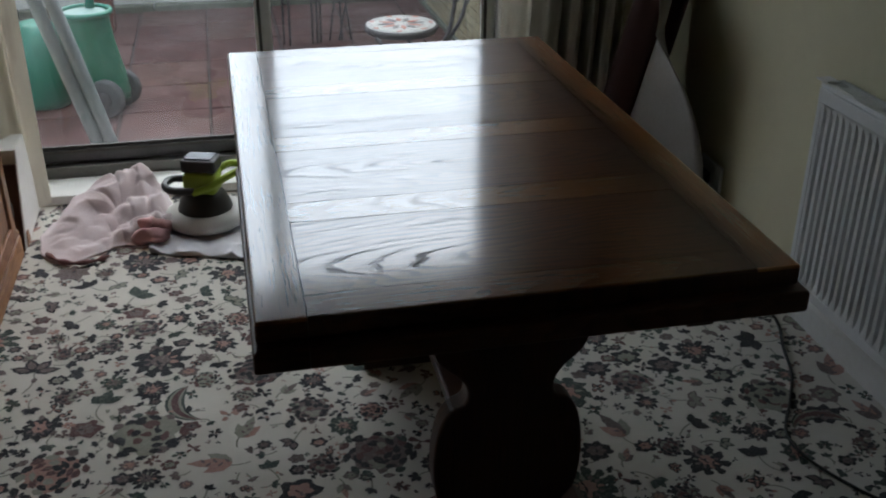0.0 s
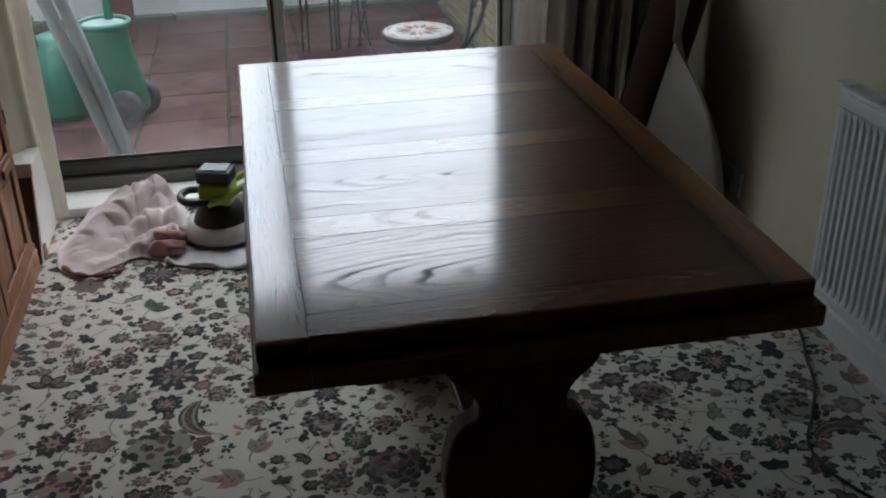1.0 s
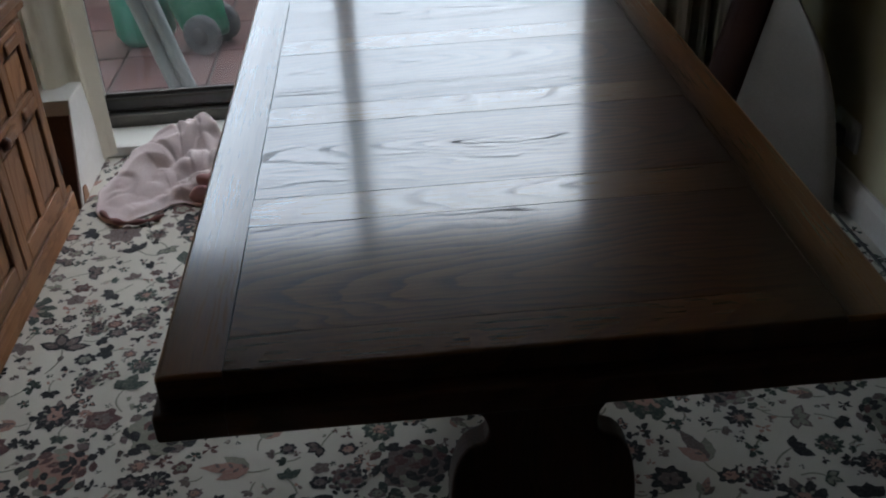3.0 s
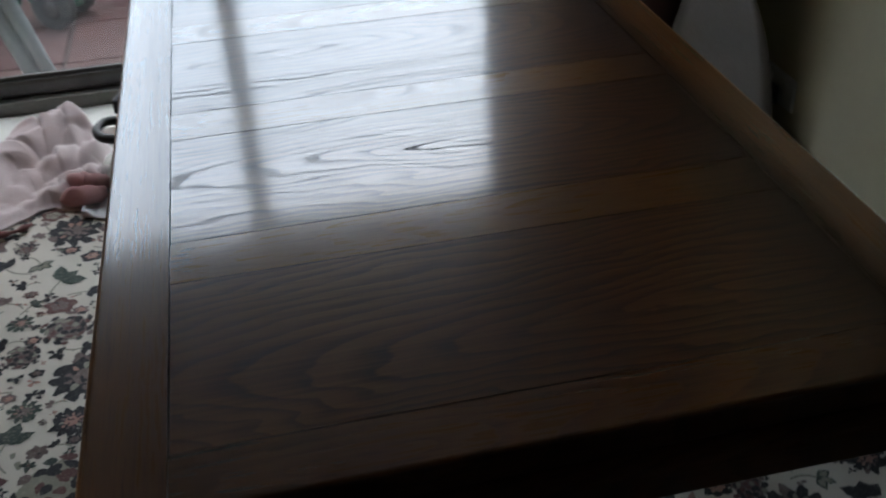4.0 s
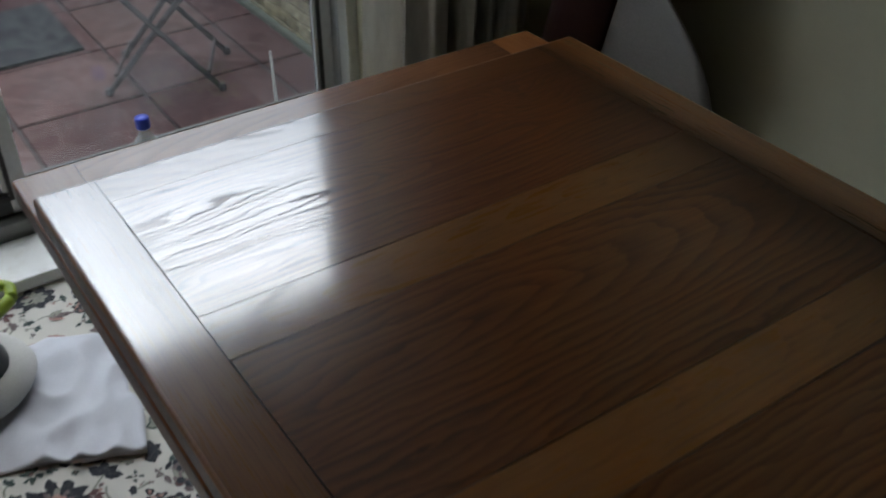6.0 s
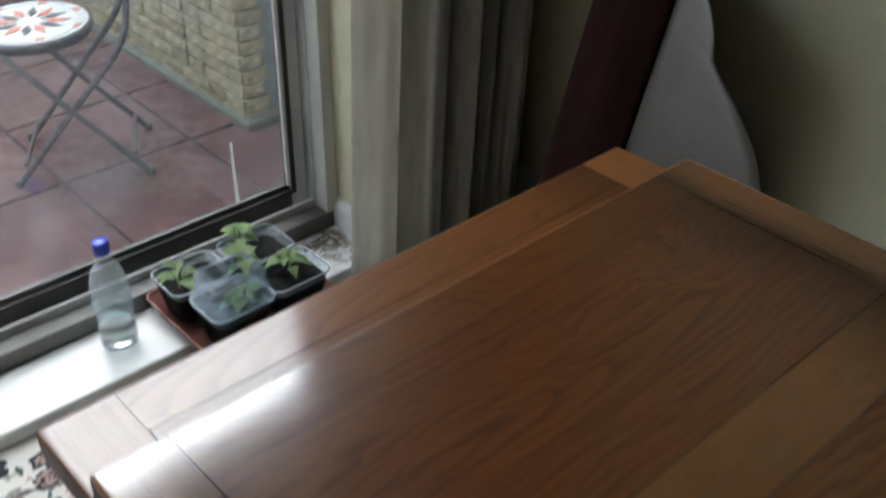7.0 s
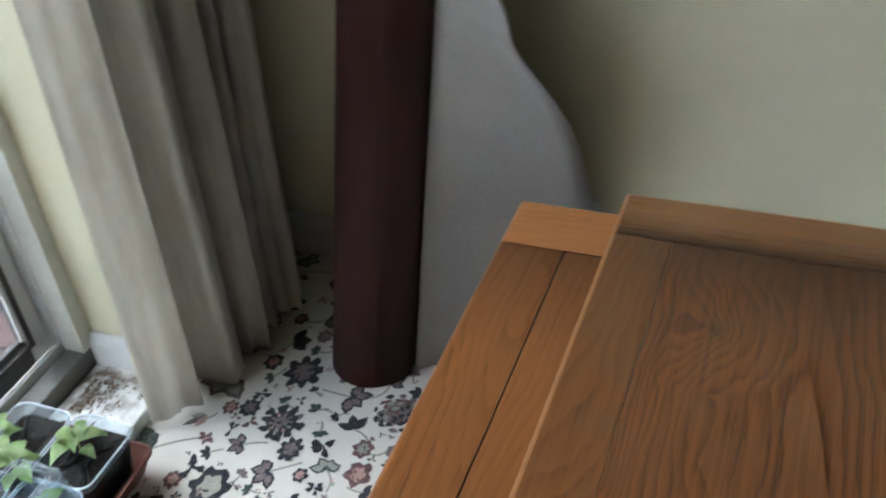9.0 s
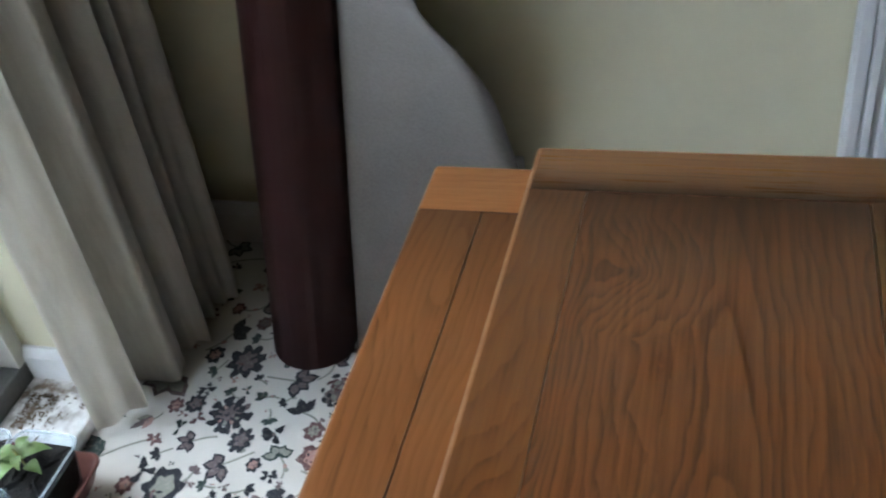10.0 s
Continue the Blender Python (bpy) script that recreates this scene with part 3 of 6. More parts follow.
    outline = [(cx + a, b) for a, b in hs] + [(cx - a, b) for a, b in reversed(hs)]
    for y in (0.31, 1.02):
        part("trestle", prism(outline, "y", y, y + 0.05, 0.006), oak_dark, t)
        foot = [(cx - 0.19, 0), (cx - 0.19, 0.035), (cx - 0.17, 0.055), (cx - 0.12, 0.078), (cx + 0.12, 0.078), (cx + 0.17, 0.055), (cx + 0.19, 0.035), (cx + 0.19, 0)]
        part("foot", prism(foot, "y", y - 0.02, y + 0.095, 0.006), oak_dark, t)
    part("stretcher", box(cx - 0.05, 0.36, 0.12, cx + 0.05, 1.02, 0.15, 0.005), oak_dark, t)
    return t


draw_leaf_table()


# ---- the carpet's woven flowers ----
PILE = {
    "ink": mat_pile("ink_pile", (0.013, 0.0145, 0.021), (0.032, 0.035, 0.044), 0.1),
    "green": mat_pile("dark_green_pile", (0.028, 0.05, 0.043), (0.06, 0.085, 0.075), 0.25),
    "mauve": mat_pile("mauve_grey_pile", (0.12, 0.088, 0.09), (0.21, 0.165, 0.16), 0.3),
    "pink": mat_pile("dusty_pink_pile", (0.36, 0.195, 0.16), (0.45, 0.285, 0.24), 0.3),
    "plum": mat_pile("plum_pile", (0.10, 0.045, 0.045), (0.16, 0.085, 0.08), 0.2),
    "sage": mat_pile("sage_pile", (0.24, 0.25, 0.20), (0.34, 0.34, 0.28), 0.35),
}
PILE_KEYS = list(PILE)


class Weave:
    """Collects flat tufted shapes of the carpet pattern, each a hair above the ground pile."""

    def __init__(self, seed):
        self.v, self.f, self.c = [], [], []
        self.r = random.Random(seed)
        self.lift = 0

    def poly(self, pts, colour, layer):
        self.lift = (self.lift + 1) % 40
        z = 0.0004 + layer * 0.00038 + self.lift * 0.000009
        n = len(self.v)
        self.v += [(x, y, z) for x, y in pts]
        self.f.append(tuple(range(n, n + len(pts))))
        self.c.append(PILE_KEYS.index(colour))

    def blob(self, x, y, r, colour, layer=1, squash=1.0, turn=0.0, rag=0.18, n=11):
        pts = []
        ph = self.r.random() * 6
        for i in range(n):
            a = 2 * math.pi * i / n
            q = r * (1 + rag * math.sin(3 * a + ph) + rag * self.r.uniform(-0.7, 0.7))
            u, w = q * math.cos(a), q * squash * math.sin(a)
            pts.append((x + u * math.cos(turn) - w * math.sin(turn), y + u * math.sin(turn) + w * math.cos(turn)))
        self.poly(pts, colour, layer)

    def leaf(self, x, y, length, width, turn, colour, layer=1, vein=None):
        for scale, col, ly in ((1.0, colour, layer), (0.62, vein, layer + 1)):
            if col is None:
                continue
            side = []
            n = 7 if scale == 1.0 else 5
            for i in range(n + 1):
                t = i / n
                w = width * scale * math.sin(math.pi * t ** 0.8) * (1 + 0.22 * (i % 2)) * 0.5
                side.append((length * (0.5 + (t - 0.5) * scale), w))
            pts = []
            for u, w in side + [(u, -w) for u, w in reversed(side[1:-1])]:
                pts.append((x + u * math.cos(turn) - w * math.sin(turn), y + u * math.sin(turn) + w * math.cos(turn)))
            self.poly(pts, col, ly)

    def scallop(self, x, y, r, lobes, colour, layer, deep=0.16, squash=1.0, turn=0.0):
        """A round flower head with a lobed outline."""
        pts = []
        n = lobes * 4
        ph = self.r.random() * 6
        for i in range(n):
            a = 2 * math.pi * i / n
            q = r * (1 - deep + deep * abs(math.sin(lobes * a / 2 + ph)) * 2 + self.r.uniform(-0.11, 0.11))
            u, w = q * math.cos(a), q * squash * math.sin(a)
            pts.append((x + u * math.cos(turn) - w * math.sin(turn), y + u * math.sin(turn) + w * math.cos(turn)))
        self.poly(pts, colour, layer)

    def stem(self, x0, y0, x1, y1, bend, colour="sage", w=0.0022):
        nx, ny = -(y1 - y0), x1 - x0
        left, right = [], []
        for i in range(8):
            t = i / 7
            k = bend * math.sin(math.pi * t)
            x, y = x0 + (x1 - x0) * t + nx * k, y0 + (y1 - y0) * t + ny * k
            ln = math.hypot(nx, ny) or 1
            left.append((x + nx / ln * w, y + ny / ln * w))
            right.append((x - nx / ln * w, y - ny / ln * w))
        self.poly(left + right[::-1], colour, 0)

    def dahlia(self, x, y, r):
        """A dark many-petalled head: inky rim, dusty ring, darker heart."""
        n = self.r.randint(8, 11)
        a0 = self.r.random() * 6
        rim = self.r.choice(("ink", "ink", "green"))
        for i in range(n):
            a = a0 + 2 * math.pi * (i + self.r.uniform(-0.2, 0.2)) / n
            q = self.r.uniform(0.68, 0.82) * r
            self.blob(x + q * math.cos(a), y + q * math.sin(a), self.r.uniform(0.2, 0.28) * r, rim if self.r.random() < 0.9 else "mauve", 1, self.r.uniform(0.65, 0.95), a, 0.2)
        self.scallop(x, y, 0.66 * r, n, rim, 2)
        for i in range(n):
            a = a0 + 2 * math.pi * (i + 0.5) / n
            self.blob(x + 0.44 * r * math.cos(a), y + 0.44 * r * math.sin(a), self.r.uniform(0.10, 0.16) * r, self.r.choice(("mauve", "pink", "mauve", "sage")), 3, 0.6, a, 0.2, 8)
        self.scallop(x, y, 0.3 * r, 6, self.r.choice(("pink", "mauve", "pink")), 4)
        for k in range(3):
            self.leaf(x - 0.1 * r, y + self.r.uniform(-0.12, 0.12) * r, 0.24 * r, 0.08 * r, self.r.random() * 6, "ink", 5)

    def rose(self, x, y, r):
        """A full rose: soft petals drawn round with dark crescents."""
        self.scallop(x, y, 0.78 * r, 8, self.r.choice(("mauve", "pink", "mauve", "sage")), 1, 0.14, self.r.uniform(0.8, 1.0), self.r.random() * 6)
        for ring_r, cnt in ((0.92, 12), (0.72, 11), (0.5, 8), (0.28, 5)):
            a0 = self.r.random() * 6
            for i in range(cnt):
                a = a0 + 2 * math.pi * (i + self.r.uniform(-0.2, 0.2)) / cnt
                q = ring_r * r * self.r.uniform(0.88, 1.08)
                col = self.r.choice(("ink", "ink", "plum", "mauve", "green") if ring_r > 0.8 else ("ink", "plum", "ink", "sage"))
                self.leaf(x + q * math.cos(a - 0.3), y + q * math.sin(a - 0.3), self.r.uniform(0.3, 0.46) * r, self.r.uniform(0.15, 0.25) * r, a + 1.45 + self.r.uniform(-0.4, 0.4), col, 2)
        self.blob(x, y, 0.14 * r, "plum", 3, 0.7)

    def pinkrose(self, x, y, r):
        self.scallop(x, y, 0.98 * r, self.r.randint(5, 8), self.r.choice(("ink", "ink", "plum", "mauve")), 1, 0.2, 0.85)
        self.scallop(x, y, 0.56 * r, self.r.randint(5, 8), self.r.choice(("pink", "mauve", "mauve", "sage")), 2, 0.2, 0.85)
        for k in range(3):
            self.leaf(x + self.r.uniform(-0.35, 0.1) * r, y + self.r.uniform(-0.3, 0.3) * r, 0.4 * r, 0.13 * r, self.r.random() * 6, self.r.choice(("plum", "ink", "mauve")), 3)

    def sprig(self, x, y, r, turn=None, colour=None):
        turn = self.r.random() * 6.3 if turn is None else turn
        colour = colour or self.r.choice(("ink", "green", "green", "ink", "ink", "mauve"))
        self.stem(x - 1.5 * r * math.cos(turn), y - 1.5 * r * math.sin(turn), x, y, self.r.uniform(-0.2, 0.2), "sage")
        vein = ("mauve" if colour == "ink" else "sage") if r > 0.03 and self.r.random() < 0.5 else None
        for k in (-1.35, -0.5, 0.45, 1.3)[: self.r.randint(3, 4)]:
            self.leaf(x, y, r * self.r.uniform(0.75, 1.1), self.r.uniform(0.45, 0.62) * r, turn + k, colour, 1, vein)
        for k in range(self.r.randint(0, 3)):
            t = self.r.uniform(0.6, 1.4) * r
            self.blob(x - t * math.cos(turn + 0.3), y - t * math.sin(turn + 0.3), 0.16 * r, self.r.choice(("pink", "mauve", "sage")), 1, 0.7, turn, 0.2, 7)

    def palm(self, x, y, r, turn):
        self.stem(x - r * math.cos(turn), y - r * math.sin(turn), x, y, 0.15, "sage")
        for k in (-0.5, 0.0, 0.5):
            self.leaf(x - 0.4 * r * math.cos(turn), y - 0.4 * r * math.sin(turn), (1.5 - abs(k)) * r, 0.42 * r, turn + k, self.r.choice(("pink", "sage", "mauve")), 1)
        for k in range(5):
            self.leaf(x + (k * 0.2 - 0.3) * r * math.cos(turn), y + (k * 0.2 - 0.3) * r * math.sin(turn), 0.25 * r, 0.1 * r, turn + (0.9 if k % 2 else -0.9), "mauve", 2)

    def paisley(self, x, y, r, turn):
        for k, (w, c, ly) in enumerate(((0.62, "green", 1), (0.42, "sage", 2), (0.22, "plum", 3))):
            out, inn = [], []
            for i in range(12):
                t = i / 11
                a = turn + 2.3 * t
                ww = w * math.sin(math.pi * t) ** 0.8 * (1.15 - 0.5 * t) * r
                out.append((x + (r + ww * 0.5) * math.cos(a), y + (r + ww * 0.5) * math.sin(a)))
                inn.append((x + (r - ww * 0.5) * math.cos(a), y + (r - ww * 0.5) * math.sin(a)))
            self.poly(out + inn[::-1], c, ly)

    def floret(self, x, y, r):
        c = self.r.choice(("pink", "pink", "mauve", "ink", "ink", "ink", "green", "green", "plum"))
        a0 = self.r.random() * 6
        n = self.r.randint(3, 6)
        edge = "ink" if c in ("pink", "mauve", "sage") and r > 0.013 and self.r.random() < 0.6 else None
        for i in range(n):
            a = a0 + 2 * math.pi * (i + self.r.uniform(-0.3, 0.3)) / n
            far, size = self.r.uniform(0.42, 0.75) * r, self.r.uniform(0.3, 0.52) * r
            px, py = x + far * math.cos(a), y + far * math.sin(a)
            if edge:
                self.blob(px, py, size * 1.12, edge, 1, self.r.uniform(0.6, 0.9), a, 0.24, 9)
            self.blob(px, py, size * (0.62 if edge else 1.0), c, 2, self.r.uniform(0.5, 0.8), a, 0.24, 9)
        self.blob(x, y, 0.22 * r, self.r.choice(("ink", "plum", "pink", "mauve")), 3, 0.8, 0, 0.25, 7)

    def build(self, name, label, parent):
        me = bpy.data.meshes.new(name)
        me.from_pydata(self.v, [], self.f)
        for k in PILE_KEYS:
            me.materials.append(PILE[k])
        me.polygons.foreach_set("material_index", self.c)
        ob = new(name, me)
        ob.parent = parent
        return tagged(ob, label, "", "", "stuff")


wv = Weave(7)
placed = []


def motif(kind, x, y, r, *rest):
    getter = {"dahlia": wv.dahlia, "rose": wv.rose, "pinkrose": wv.pinkrose, "sprig": wv.sprig, "palm": wv.palm, "paisley": wv.paisley, "floret": wv.floret}[kind]
    getter(x, y, r, *rest)
    placed.append((x, y, r * (0.45 if kind == 'paisley' else 1.0)))


# the large flowers of the repeat, as they lie on this floor
REPEAT = [
    ("dahlia", -0.249, 1.158, 0.082), ("dahlia", -0.524, 0.916, 0.055), ("rose", -0.272, 0.839, 0.095), ("rose", -0.477, 0.736, 0.085),
    ("dahlia", -0.318, 1.751, 0.075), ("rose", -0.30, 1.335, 0.06), ("rose", 0.118, 0.86, 0.062), ("rose", 0.26, 0.655, 0.085),
    ("sprig", -0.571, 1.172, 0.065, 1.4, "ink"), ("sprig", -0.333, 1.533, 0.06, 1.2, "green"), ("sprig", -0.387, 0.992, 0.055, 1.7, "green"),
    ("paisley", -0.125, 0.955, 0.085, 2.2), ("palm", -0.042, 0.80, 0.06, 1.2), ("palm", -0.104, 0.696, 0.07, 3.0),
    ("sprig", -0.578, 1.517, 0.045, 0.3, "ink"), ("sprig", -0.47, 1.62, 0.05, 2.6, "ink"), ("pinkrose", -0.53, 1.72, 0.05),
    ("dahlia", 1.162, 0.904, 0.06), ("rose", 1.258, 0.673, 0.08), ("dahlia", 0.988, 0.469, 0.055), ("rose", 0.94, 0.80, 0.06),
    ("paisley", 1.32, 0.499, 0.08, 0.4), ("palm", 0.833, 0.62, 0.07, 1.9), ("sprig", 1.115, 0.461, 0.05, 2.0, "ink"),
    ("dahlia", 1.027, 2.017, 0.045), ("pinkrose", 1.16, 2.036, 0.04), ("rose", 1.112, 1.817, 0.045), ("sprig", 1.051, 1.878, 0.035, 1.0, "ink"),
    ("dahlia", 0.75, 2.123, 0.06), ("sprig", 0.918, 1.983, 0.04, 2.2, "ink"), ("pinkrose", 0.858, 2.07, 0.04), ("sprig", -0.055, 1.439, 0.05, 0.6, "green"),
    ("dahlia", -0.06, 1.62, 0.06), ("rose", -0.12, 1.30, 0.045),
]
for row in REPEAT:
    motif(*row)
rr = random.Random(21)


def scatter(tries, r0, r1, gap, kinds, x0=-0.72, y0=-0.6, y1=2.24):
    for _ in range(tries):
        r = rr.uniform(r0, r1)
        x, y = rr.uniform(x0, 1.5), rr.uniform(y0, y1)
        if all((x - a) ** 2 + (y - b) ** 2 > (gap * (r + c)) ** 2 for a, b, c in placed):
            k = rr.choice(kinds)
            motif(k, x, y, r, *((rr.random() * 6.3,) if k in ("palm", "paisley") else ()))


scatter(900, 0.055, 0.075, 1.25, ("dahlia", "rose", "dahlia", "sprig", "palm"))
scatter(4000, 0.03, 0.045, 0.95, ("rose", "palm", "pinkrose", "sprig", "dahlia", "sprig", "sprig"))
scatter(14000, 0.015, 0.027, 0.86, ("floret", "sprig", "pinkrose", "sprig", "floret"))
scatter(10000, 0.006, 0.012, 0.95, ("floret",))
# the same repeat goes on over the rear of the room
placed[:] = [p for p in placed if p[1] < -0.45]
scatter(900, 0.055, 0.08, 1.05, ("dahlia", "rose", "pinkrose", "dahlia", "rose"), -1.15, -3.15, -0.62)
scatter(3000, 0.034, 0.05, 0.9, ("rose", "palm", "pinkrose", "sprig", "dahlia"), -1.15, -3.15, -0.62)
scatter(7000, 0.016, 0.026, 0.9, ("floret", "sprig", "pinkrose", "floret"), -1.15, -3.15, -0.62)
wv.build("carpet_pattern", "dark floral sprays woven into the cream carpet", floor)


# ---- the pine sideboard ----
iron_dark = mat_mottled("black_hinge_iron", (0.018, 0.016, 0.015), (0.03, 0.027, 0.025), 0.5, 30.0, 0.1, 200, 0.5)


def sideboard():
    s = thing("sideboard", (-0.93, 0.9, 0), "waxed pine sideboard with panelled doors along the wall", "sideboard")
    X, Y0, Y1, Z = -0.705, -0.75, 1.875, 0.69

    def bit(name, x0, y0, z0, x1, y1, z1, mat, bev=0.003, parent=s, label=""):
        c = Vector(((x0 + x1) / 2, (y0 + y1) / 2, (z0 + z1) / 2))
        return part(name, box(x0 - c.x, y0 - c.y, z0 - c.z, x1 - c.x, y1 - c.y, z1 - c.z, bev), mat, parent, label, at=c)
    bit("carcass", -1.19, Y0 + 0.01, 0.09, X - 0.004, Y1 - 0.01, Z - 0.03, pine)
    bit("top", -1.195, Y0, Z - 0.03, X + 0.022, Y1 + 0.015, Z, pine_y, 0.006)
    bit("cornice", X - 0.002, Y0, Z - 0.055, X + 0.014, Y1 + 0.008, Z - 0.031, pine_y, 0.006)
    bit("plinth", -1.19, Y0, 0.0, X + 0.012, Y1 + 0.006, 0.075, pine_y, 0.004)
    bit("plinth_moulding", X - 0.002, Y0, 0.076, X + 0.01, Y1 + 0.004, 0.098, pine_y, 0.007)
    for y0, y1, knob in ((1.383, 1.80, 1.428), (0.955, 1.371, 1.326), (0.415, 0.83, 0.46), (-0.02, 0.40, 0.36)):
        z0, z1 = 0.105, Z - 0.062
        door = bit("door", X - 0.003, y0, z0, X + 0.010, y1, z1, pine, 0.002)
        st = 0.05
        mid = 0.42
        for a, b in ((y0, y0 + st), (y1 - st, y1)):
            bit("door_stile", X + 0.0102, a, z0, X + 0.021, b, z1, pine, 0.003, door)
        for a, b in ((z0, z0 + st), (mid - 0.028, mid + 0.028), (z1 - st, z1)):
            bit("door_rail", X + 0.0102, y0 + st, a, X + 0.021, y1 - st, b, pine_y, 0.003, door)
        bit("door_muntin", X + 0.0102, (y0 + y1) / 2 - 0.024, z0 + st, X + 0.020, (y0 + y1) / 2 + 0.024, mid - 0.028, pine, 0.003, door)
        bit("door_muntin", X + 0.0102, (y0 + y1) / 2 - 0.024, mid + 0.028, X + 0.020, (y0 + y1) / 2 + 0.024, z1 - st, pine, 0.003, door)
        for pa, pb in ((y0 + st + 0.012, (y0 + y1) / 2 - 0.036), ((y0 + y1) / 2 + 0.036, y1 - st - 0.012)):
            for qa, qb in ((z0 + st + 0.012, mid - 0.04), (mid + 0.04, z1 - st - 0.012)):
                bit("raised_panel", X + 0.0102, pa, qa, X + 0.015, pb, qb, pine, 0.004, door)
            for zc in (mid, z1 - 0.03):
                bit("applied_moulding", X + 0.0212, pa, zc - 0.016, X + 0.031, pb, zc + 0.016, pine_y, 0.007, door)
        hy = y1 - 0.004 if knob < (y0 + y1) / 2 else y0 + 0.004
        for hz in (z0 + 0.09, z1 - 0.09):
            bit("hinge", X + 0.0212, hy - 0.006, hz - 0.022, X + 0.0235, hy + 0.006, hz + 0.022, iron_dark, 0.001, door, "small black butt hinge")
        kb = lathe([(0.006, 0), (0.006, 0.01), (0.015, 0.016), (0.017, 0.024), (0.012, 0.032), (0.004, 0.034)], 16)
        bmesh.ops.rotate(kb, verts=kb.verts[:], cent=(0, 0, 0), matrix=Matrix.Rotation(radians(90), 3, "Y"))
        part("knob", kb, oak_dark, door, "small dark turned wooden knob", True, at=(X + 0.021, knob, 0.435))
    return s


sideboard()

brown_card = mat_mottled("brown_storage_box", (0.17, 0.11, 0.055), (0.12, 0.08, 0.04), 0.7, 4.0, 0.1, 90)
amber = mat_mottled("amber_basket", (0.42, 0.23, 0.07), (0.33, 0.17, 0.05), 0.6, 30.0, 0.3, 160)
cream_card = mat_mottled("cream_card", (0.66, 0.64, 0.55), (0.58, 0.56, 0.48), 0.7, 5.0, 0.08, 90)
b = thing("storage_box", (-0.9, 1.68, 0.69), "brown cardboard storage box standing on the pine sideboard", "box")
part("body", box(-1.12, 1.56, 0.69, -0.735, 1.72, 0.80, 0.004), brown_card, b)
part("lid", box(-1.125, 1.555, 0.80, -0.73, 1.725, 0.825, 0.004), brown_card, b)
b = thing("amber_tub", (-0.86, 1.64, 0.825), "amber plastic tub with a clear rim on a storage box", "tub")
part("tub", box(-0.98, 1.58, 0.8255, -0.765, 1.70, 0.93, 0.012), amber, b)
part("rim", box(-0.985, 1.575, 0.93, -0.76, 1.705, 0.945, 0.005), cream_card, b)
b = thing("file_box", (-0.9, 1.79, 0.69), "tall cream card file box on the pine sideboard", "box")
part("body", box(-1.1, 1.735, 0.69, -0.70, 1.86, 1.02, 0.004), cream_card, b)


# ---- white slab propped at the end of the sideboard ----
def propped_slab():
    s = thing("white_plinth_box", (-0.77, 2.09, 0), "white painted wedge-shaped box with a dark end by the sideboard", "box")
    side = [(1.915, 0.001), (2.25, 0.001), (2.19, 0.30), (2.03, 0.302)]
    part("shell", prism(side, "x", -0.86, -0.69, 0.004), white_paint, s, "chipped white painted face")
    end = [(1.900, 0.001), (1.913, 0.001), (2.016, 0.262), (2.003, 0.264)]
    part("end_board", prism(end, "x", -0.86, -0.693, 0.002), oak_dark, s, "dark brown hardboard end")
    part("worn_foot", prism([(1.93, 0.004), (1.99, 0.004), (1.98, 0.045), (1.95, 0.05)], "x", -0.6895, -0.687), pine_y, s, "bare wood where the paint has worn off")


propped_slab()


